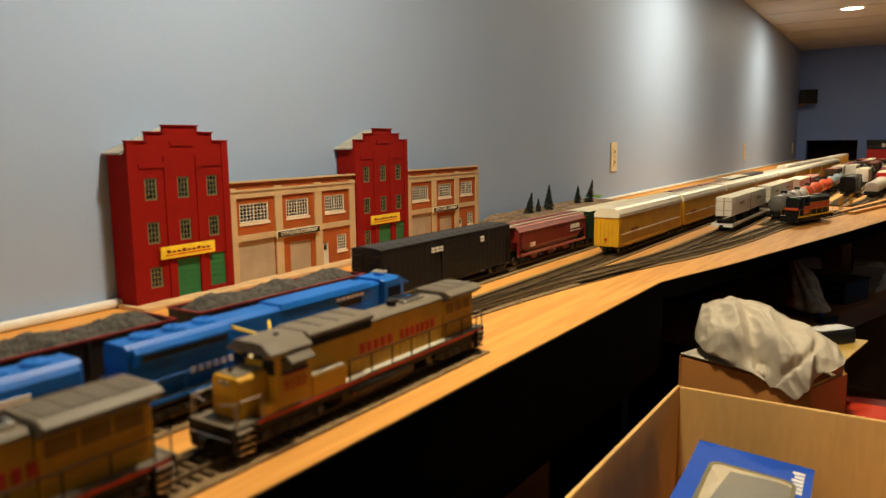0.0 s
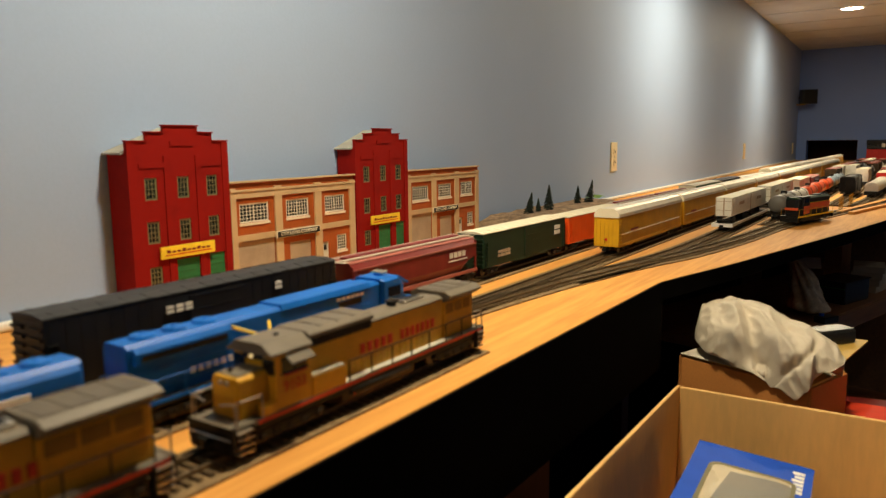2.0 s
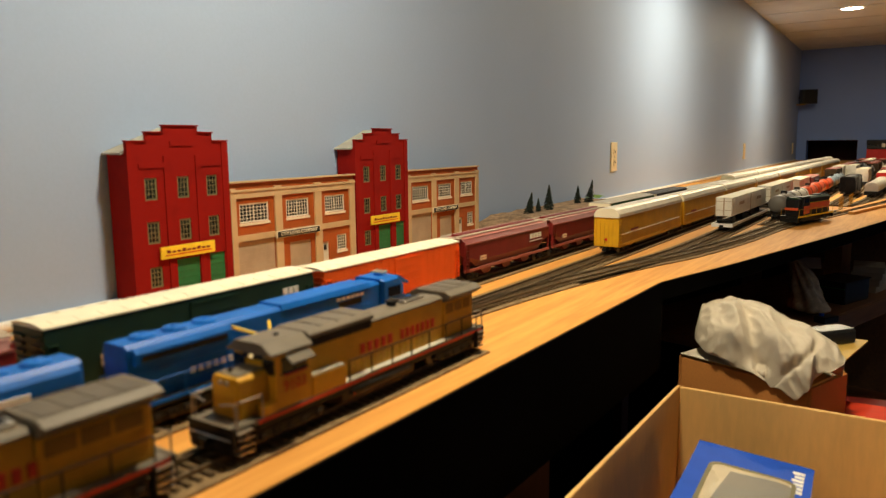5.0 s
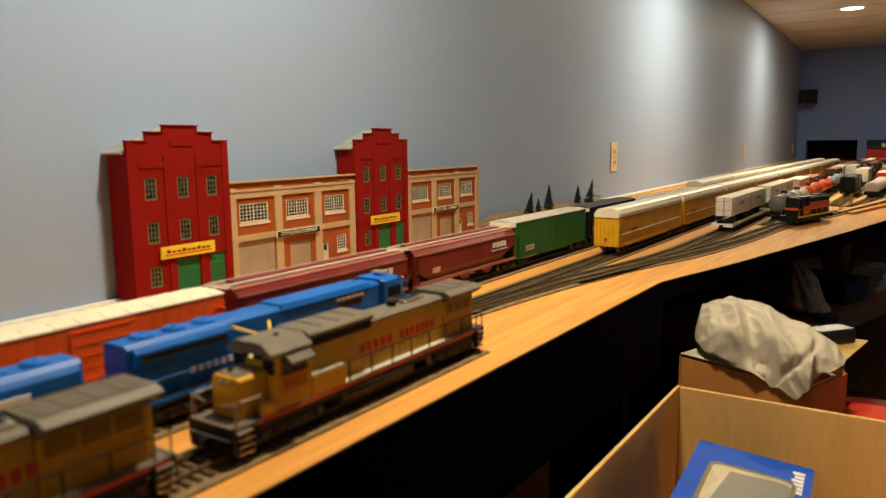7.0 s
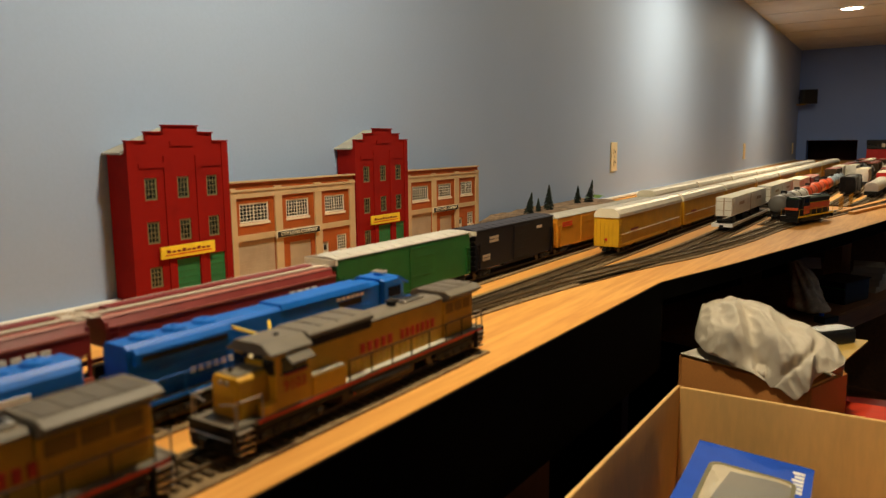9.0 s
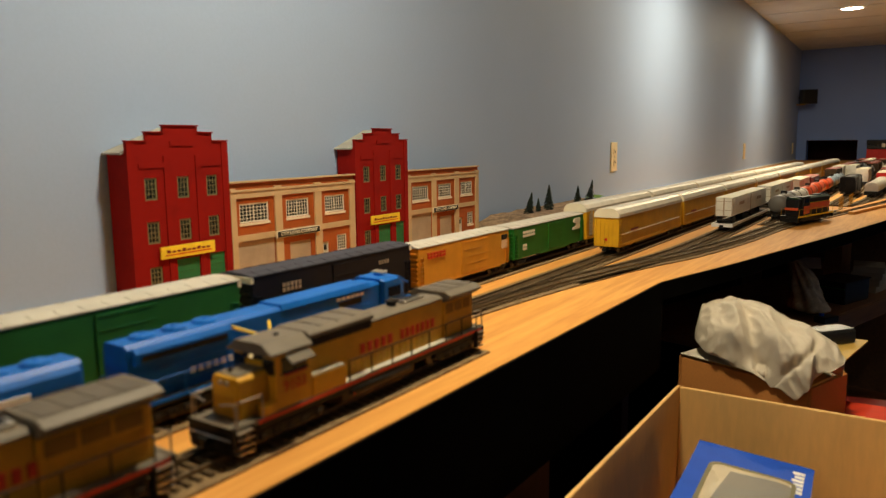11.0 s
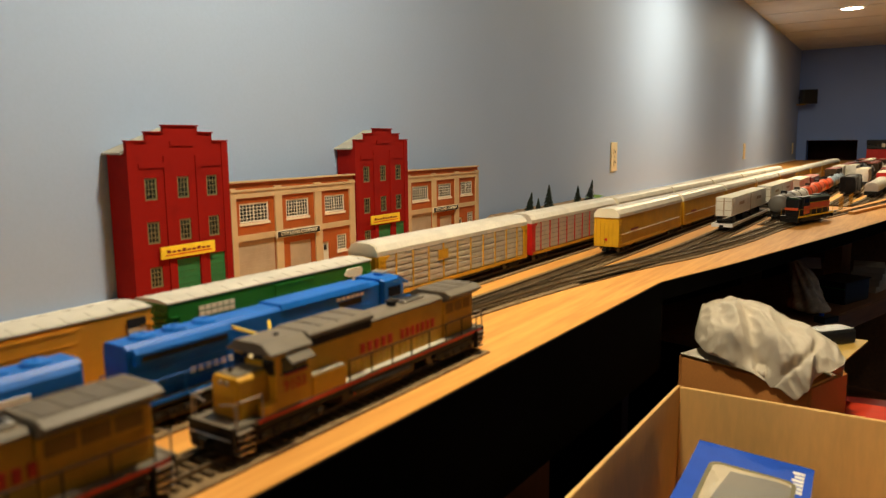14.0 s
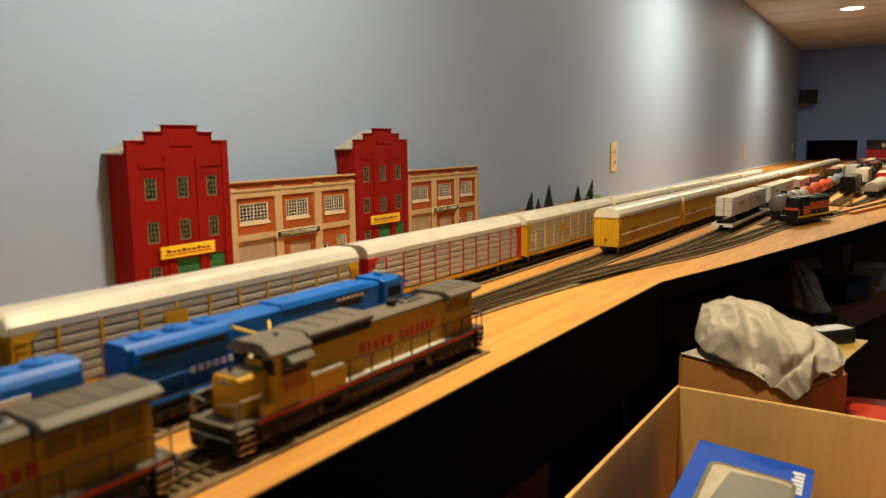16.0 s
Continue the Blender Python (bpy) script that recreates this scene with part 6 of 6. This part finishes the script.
def build_back_carton():
    c = carton("brown_carton", "brown carton with a yellow lid flap under a shirt", 0.085, 0.165, 0.2385, M_CARDDARK, pose(0.9127, 0.1558, TABLE, 0, 0, -18.6))
    part("lid_flap", Shape().box(-0.040, 0.040, -0.080, 0.080, 0.2388, 0.2412), M_CARDYELLOW, c, "yellow inside of the lid")
    part("paper_sheet", Shape().prism([(-0.044, 0.080), (0.02, 0.078), (0.0, 0.01), (-0.044, -0.005)], "z", 0.2414, 0.2422), M_PAPER, c, "pale paper sheet")
    part("back_flap", Shape().prism([(0.034, -0.072), (0.186, -0.045), (0.165, 0.035), (0.041, 0.055)], "z", 0.2414, 0.2436), M_CARDYELLOW, c, "yellow back flap")
    r = thing("remote_control", "small dark grey plastic case on the carton", "plastic case", at=pose(1.035, 0.098, TABLE + 0.2438, 0, 0, -38))
    part("case", Shape().box(-0.026, 0.034, -0.014, 0.014, 0, 0.018), M_PLASTIC, r, bevel=0.003)
    part("cover", Shape().box(-0.024, 0.032, -0.0125, 0.0125, 0.0181, 0.0192), M_PLASTIC, r, bevel=0.0006)


def ease(table, v):
    """Straight-line lookup in a short table of (v, value) pairs."""
    for (a, p), (b, q) in zip(table, table[1:]):
        if v <= b:
            k = max(0.0, (v - a) / (b - a))
            k = k * k * (3 - 2 * k)
            return p + (q - p) * k
    return table[-1][1]


def build_shirt():
    """A bunched cotton shirt heaped on the carton, one corner hanging over its edge."""
    az = radians(9.9)
    along, deep = Vector((math.sin(az), -math.cos(az), 0)), Vector((math.cos(az), math.sin(az), 0))
    crest = [(-0.073, -0.072), (-0.066, -0.046), (-0.048, -0.034), (-0.027, -0.0255), (-0.006, -0.032), (0.018, -0.043), (0.036, -0.046), (0.060, -0.050), (0.078, -0.060), (0.087, -0.070)]
    hem = [(-0.073, 0.016), (-0.049, 0.006), (-0.023, 0.000), (-0.002, -0.002), (0.010, -0.004), (0.022, -0.009), (0.040, -0.019), (0.050, -0.008), (0.058, 0.005), (0.068, 0.014), (0.087, 0.026)]
    base = -0.0972
    na, nh, nt, nb = 150, 14, 74, 12
    ring = nh + nt + nb
    vs, fs = [], []
    for i in range(na + 1):
        a = -0.073 + 0.160 * i / na
        e = i / na
        taper = max(0.0, 1 - abs(2 * e - 1) ** 6) ** 0.5
        face = 0.8885 - 0.543 * (a + 0.0168)
        top = ease(crest, a) - base
        low = base + ease(hem, a)
        half = (0.045 - 0.14 * max(0.0, a) + 0.005 * math.sin(70 * a)) * (0.3 + 0.7 * taper)
        mid = face + 0.048 + 0.006 * math.sin(55 * a + 1)
        over = max(0.0, min(1.0, (base + 0.006 - low) / 0.008))
        front = (mid - half - 0.003) * (1 - over) + (face - 0.009) * over
        col = []
        for j in range(nh):
            k = j / nh
            col.append((front, low + (base + 0.006 - low) * k if low < base else low + 0.002 * k, 0.6 + 0.4 * k))
        for j in range(nt):
            th = math.pi * j / (nt - 1)
            c, s_ = math.cos(th), math.sin(th)
            d = mid - (mid - front) * c ** 0.75 if c > 0 else mid + half * (-c) ** 0.75
            col.append((d, max(base + 0.006, low + 0.003) * (1 - s_ ** 0.7) + (base + top) * s_ ** 0.7 if c > 0 else base + top * s_ ** 0.8, 1.0))
        for j in range(nb):
            k = (j + 1) / (nb + 1)
            col.append((mid + half * (1 - 2 * k), base + (low - base) * k if low > base else base, 0.0))
        for d, z, w in col:
            p = along * a + deep * d + Vector((0, 0, z))
            u, v = (a + 0.55 * (d - mid) + 0.5 * z), (z - 0.4 * a)
            r1 = 1 - abs(noise.noise((u * 34 + 3.0, v * 15, d * 13))) * 2.2
            r2 = 1 - abs(noise.noise((u * 60, v * 44 + 5.0, d * 40))) * 2.2
            r3 = noise.noise((a * 150, z * 150, d * 150))
            r0 = noise.noise((a * 22 + 1.5, z * 26, d * 22))
            valley = math.exp(-((a + 0.35 * (z + 0.06) + 0.002) / 0.011) ** 2) * max(0.0, min(1.0, (mid - d) / 0.03))
            valley += 0.7 * math.exp(-((a - 0.9 * (z + 0.075) - 0.040) / 0.005) ** 2) * max(0.0, min(1.0, (mid - d) / 0.03))
            out = Vector((0, 0, 0.75)) - deep * (0.9 if d < mid else -0.6)
            p += out.normalized() * w * ((0.0075 * (r1 - 0.5) + 0.0030 * (r2 - 0.5) + 0.0008 * r3 + 0.012 * r0 - 0.015 * valley) * (0.25 + 0.75 * taper))
            if d < face - 0.005:
                f = p.dot(deep)
                if p.z < base + 0.004 and f > face - 0.004:
                    p -= deep * (f - face + 0.004)
            else:
                p.z = max(p.z, base)
            vs.append(tuple(p))
    for i in range(na):
        for j in range(ring):
            fs.append((i * ring + j, i * ring + (j + 1) % ring, (i + 1) * ring + (j + 1) % ring, (i + 1) * ring + j))
    fs += [tuple(range(ring)), tuple(range(na * ring, (na + 1) * ring))]
    ob = tagged(part("folded_shirt", Shape().add(vs, fs), M_CLOTH, smooth=True), "crumpled pale grey cotton shirt on a carton", "shirt")
    ob.matrix_basis = pose(0, 0, B)


def build_bag(x, y, z):
    """A clear bag standing on its base, gathered to a leaning peak."""
    n, m = 40, 26
    vs, fs = [], []
    for i in range(m + 1):
        v = i / m
        for j in range(n):
            th = 2 * math.pi * j / n
            c, s_ = math.cos(th), math.sin(th)
            r = 0.054 * (min(1.0, v * 9) ** 0.5) * (1 - v) ** 0.55 + 0.004
            pleat = 1 + 0.16 * v * math.sin(9 * th + 4 * v) + 0.34 * noise.noise((c * 1.6, s_ * 1.6, v * 3.5)) + 0.10 * noise.noise((c * 5, s_ * 5, v * 9))
            vs.append((r * pleat * c + 0.012 * v, r * 0.7 * pleat * s_ + 0.030 * v * v, 0.118 * v + 0.0004))
    for i in range(m):
        for j in range(n):
            fs.append((i * n + j, i * n + (j + 1) % n, (i + 1) * n + (j + 1) % n, (i + 1) * n + j))
    fs += [tuple(range(n)), tuple(range(m * n, (m + 1) * n))]
    ob = thing("plastic_bag", "crumpled clear plastic bag on the wooden shelf", "plastic bag", at=pose(x, y, z, 0, 0, 20))
    part("bag", Shape().add(vs, fs), M_BAG, ob, smooth=True)
    part("header_card", Shape().prism([(0.004, 0.100), (0.018, 0.122), (0.022, 0.121), (0.012, 0.098)], "y", -0.024, 0.030), M_PAPER, ob, "pale folded header card", bevel=0.0005)


def build_shelf():
    ob = thing("storage_shelf", "brown wooden storage shelf below the bench edge", "shelf", at=pose(1.852, 0.291, 0, 0, 0, -15.8))
    z = B - 0.22
    part("board", Shape().box(-0.42, 0.75, -0.155, 0.16, z - 0.022, z), M_SHELFWOOD, ob, bevel=0.0015)
    part("board", Shape().box(-0.42, 0.75, -0.155, 0.16, z - 0.42, z - 0.40), M_SHELFWOOD, ob, bevel=0.0015)
    part("front_strip", Shape().box(-0.42, 0.75, -0.159, -0.1555, z - 0.040, z - 0.003), M_SHELFWOOD, ob)
    for x in (-0.405, 0.735):
        for y in (-0.14, 0.14):
            part("upright", Shape().box(x - 0.012, x + 0.012, y - 0.012, y + 0.012, 0, z - 0.0225), M_BROWN, ob)
    build_bag(1.775, 0.210, z)
    ob = thing("black_tray", "black plastic tray with a green line on the shelf", "tray", at=pose(1.965, 0.165, z, 0, 0, -20))
    part("shell", Shape().box(-0.06, 0.06, -0.040, 0.040, 0, 0.050), M_PLASTIC, ob, bevel=0.003)
    part("edge_line", Shape().box(-0.0615, -0.0602, -0.038, 0.038, 0.036, 0.038), M_GREENDOOR, ob)
    part("tray_lip", Shape().box(-0.062, 0.062, -0.0425, 0.0425, 0.0501, 0.0530), M_PLASTIC, ob, bevel=0.001)
    ob = tagged(part("brown_box", Shape().box(-0.03, 0.03, -0.022, 0.022, 0, 0.115), M_CARDDARK, bevel=0.001), "upright dull brown carton on the shelf", "cardboard box")
    ob.matrix_basis = pose(2.19, 0.195, z, 0, 0, -16)
    for k in range(4):
        ob = tagged(part("book", Shape().box(-0.05, 0.05, -0.035, 0.035, 0, 0.016), M_PAPER, bevel=0.001), "pale paperback stacked on the shelf", "book", "stacked books")
        ob.matrix_basis = pose(2.14, 0.118, z + 0.0163 * k, 0, 0, -14 + 6 * k)
    ob = thing("power_supply", "small grey box with a blue plug on the shelf", "power supply", at=pose(1.70, 0.165, z, 0, 0, -30))
    part("case", Shape().box(-0.022, 0.022, -0.014, 0.014, 0, 0.014), M_PLASTIC, ob, bevel=0.002)
    part("plug", Shape().cyl("z", (-0.010, 0.004, 0.0165), 0.005, 0.0025, 12), M_BOXBLUE, ob, "blue plug")
    sh = Shape().box(2.78, 2.80, -0.13, 0.55, 0.0, B - 0.021)
    tagged(part("divider_panel", sh, M_SHELFWOOD), "brown wooden panel closing the space under the bench", "panel", kind="structure")


def build_small_boxes():
    ob = thing("red_box", "bright orange-red cardboard box on the table", "cardboard box", at=pose(0.925, 0.010, TABLE, 0, 0, 4))
    part("body", Shape().box(-0.052, 0.052, -0.075, 0.062, 0, 0.186), M_BOXRED, ob, bevel=0.001)
    part("lid", Shape().box(-0.054, 0.054, -0.077, 0.064, 0.1865, 0.1895), M_BOXRED, ob)
    part("label_patch", Shape().box(-0.03, -0.005, 0.03, 0.045, 0.1896, 0.1902), M_CARDYELLOW, ob)
    ob = tagged(part("toolbox", Shape().box(-0.06, 0.06, -0.05, 0.05, 0, 0.11), M_HOPPER, bevel=0.004), "dark red plastic toolbox on the table", "toolbox")
    ob.matrix_basis = pose(1.20, 0.030, TABLE, 0, 0, 10)


build_aisle_table()
build_front_carton()
build_back_carton()
build_shirt()
build_shelf()
build_small_boxes()


# ---------------------------------------------------------------- the moving train
def boxcars():
    out = []
    c = build_coal(0.196); out.append((c, 0.205))
    c2 = copy_thing(c, pose(0, 0, 0)); out.append((c2, 0.409))
    a = build_boxcar("boxcar", "long black boxcar with pale block marks", 0.268, 0.0655, M_BLACKCAR, M_BLACKROOF, ribs=26, door_w=0.05)
    bars("emblem", -0.045, -0.022, 0.050, 0.056, -HALF - 0.0018, 3, M_TRAILER, a, "pale block marks", 0.25, 2)
    bars("emblem", 0.055, 0.063, 0.050, 0.057, -HALF - 0.0016, 1, M_TRAILER, a, "pale block marks", 0.1, 2)
    out.append((a, 0.654))
    h = build_hopper(0.230, True); out.append((h, 0.913))
    g = build_boxcar("boxcar", "very dark green boxcar with a cream roof", 0.240, 0.0600, M_DKGREEN, M_CREAMROOF, ribs=0, door=0.55)
    bars("emblem", 0.078, 0.096, 0.036, 0.050, -HALF - 0.0010, 3, M_WHITE, g, "white round emblem", 0.2, 2)
    bars("reporting_mark", -0.080, -0.048, 0.026, 0.035, -HALF - 0.0010, 5, M_DOORGREY, g, "faded marks", 0.35, 2)
    out.append((g, 1.152))
    o = build_boxcar("boxcar", "bright orange ribbed boxcar with a cream roof", 0.230, 0.0580, M_ORANGE, M_CREAMROOF, ribs=20, door=0.56)
    out.append((o, 1.388))
    out.append((copy_thing(h, pose(0, 0, 0)), 1.617))
    out.append((copy_thing(h, pose(0, 0, 0)), 1.845))
    g2 = build_boxcar("boxcar", "mid green high boxcar with a cream-edged roof", 0.236, 0.0655, M_GREEN, M_PALEROOF, ribs=0, door=0.58, cream_eave=True)
    bars("reporting_mark", -0.085, -0.060, 0.024, 0.032, -HALF - 0.0010, 5, M_DOORGREY, g2, "faded marks", 0.4, 2)
    out.append((g2, 2.067))
    b2 = build_boxcar("boxcar", "blue-black high boxcar with small pale marks", 0.218, 0.0655, M_NAVYCAR, M_NAVYROOF, ribs=0, door=0.55, cream_eave=True)
    bars("emblem", -0.072, -0.050, 0.046, 0.054, -HALF - 0.0010, 5, M_DOORGREY, b2, "small pale yellow marks", 0.4, 2)
    bars("emblem", 0.052, 0.068, 0.051, 0.0545, -HALF - 0.0010, 4, M_DOORGREY, b2, "small pale yellow marks", 0.4)
    bars("reporting_mark", -0.088, -0.070, 0.026, 0.034, -HALF - 0.0010, 4, M_DOORGREY, b2, "faded marks", 0.4, 2)
    out.append((b2, 2.295))
    y = build_boxcar("boxcar", "orange-yellow insulated boxcar with a pale roof", 0.204, 0.0600, M_YELLOWCAR, M_PALEROOF, ribs=0, door=0.58, door_w=0.06)
    bars("emblem", -0.080, -0.045, 0.044, 0.051, -HALF - 0.0010, 6, M_UPRED, y, "red block lettering", 0.3, 2)
    part("crest", Shape().box(0.078, 0.091, -HALF - 0.0012, -HALF, 0.036, 0.046), M_PINKTEXT, y, "pale red crest panel")
    part("crest_head", Shape().box(0.078, 0.091, -HALF - 0.0012, -HALF, 0.0463, 0.0525), M_SIGNBLACK, y)
    out.append((y, 2.508))
    bn = build_boxcar("boxcar", "bright green boxcar with cream block emblem", 0.232, 0.0590, M_BNGREEN, M_PALEROOF, ribs=0, door=0.55)
    bars("emblem", -0.085, -0.052, 0.0425, 0.0510, -HALF - 0.0010, 6, M_CREAM, bn, "cream block lettering", 0.2, 2)
    part("crest", Shape().prism([(0.072, 0.048), (0.076, 0.053), (0.094, 0.053), (0.097, 0.050), (0.094, 0.045), (0.097, 0.040), (0.094, 0.0365), (0.070, 0.0365), (0.070, 0.040), (0.080, 0.041), (0.084, 0.045), (0.078, 0.0455)], "y", -HALF - 0.0012, -HALF - 0.0001), M_CREAM, bn, "cream angular emblem")
    bars("reporting_mark", -0.086, -0.074, 0.026, 0.034, -HALF - 0.0010, 3, M_CREAM, bn, "small cream marks", 0.3, 2)
    out.append((bn, 2.727))
    return out


MOVING = boxcars()
TRAIN = "moving freight train"
yel = build_rack("silver slatted autorack car with yellow ends and posts", TRAIN, M_RACKYELLOW, M_RACKSILVER, M_RACKYELLOW, False, M_CREAMROOF)
red = build_rack("silver slatted autorack car with red ends and posts", TRAIN, M_RACKRED, M_RACKSILVER, M_RACKRED, False, None)
MOVING += [(yel, 3.001), (red, 3.320)]
for i in range(2, 7):
    MOVING.append((copy_thing(yel, pose(0, 0, 0)), 3.001 + 0.320 * i))


def travelled(t):
    """How far the train has run along its track by t seconds."""
    table = [(0.0, -0.0130), (1.0, 0.1470), (2.0, 0.3070), (3.0, 0.4730), (3.5, 0.5620), (4.2, 0.6850), (6.3, 1.0300), (9.2, 1.5120), (11.3, 1.8620), (16.0, 2.6480)]
    for (ta, sa), (tb, sb) in zip(table, table[1:]):
        if t <= tb:
            return sa + (sb - sa) * (t - ta) / (tb - ta)
    return table[-1][1]


def motions():
    for car, u in MOVING:
        walk(car, [(t, pose(u - travelled(t), Y_MOVE, B)) for t in (0.0, 1.0, 2.0, 3.0, 3.5, 4.2, 6.3, 9.2, 11.3, 16.0)])


motions()
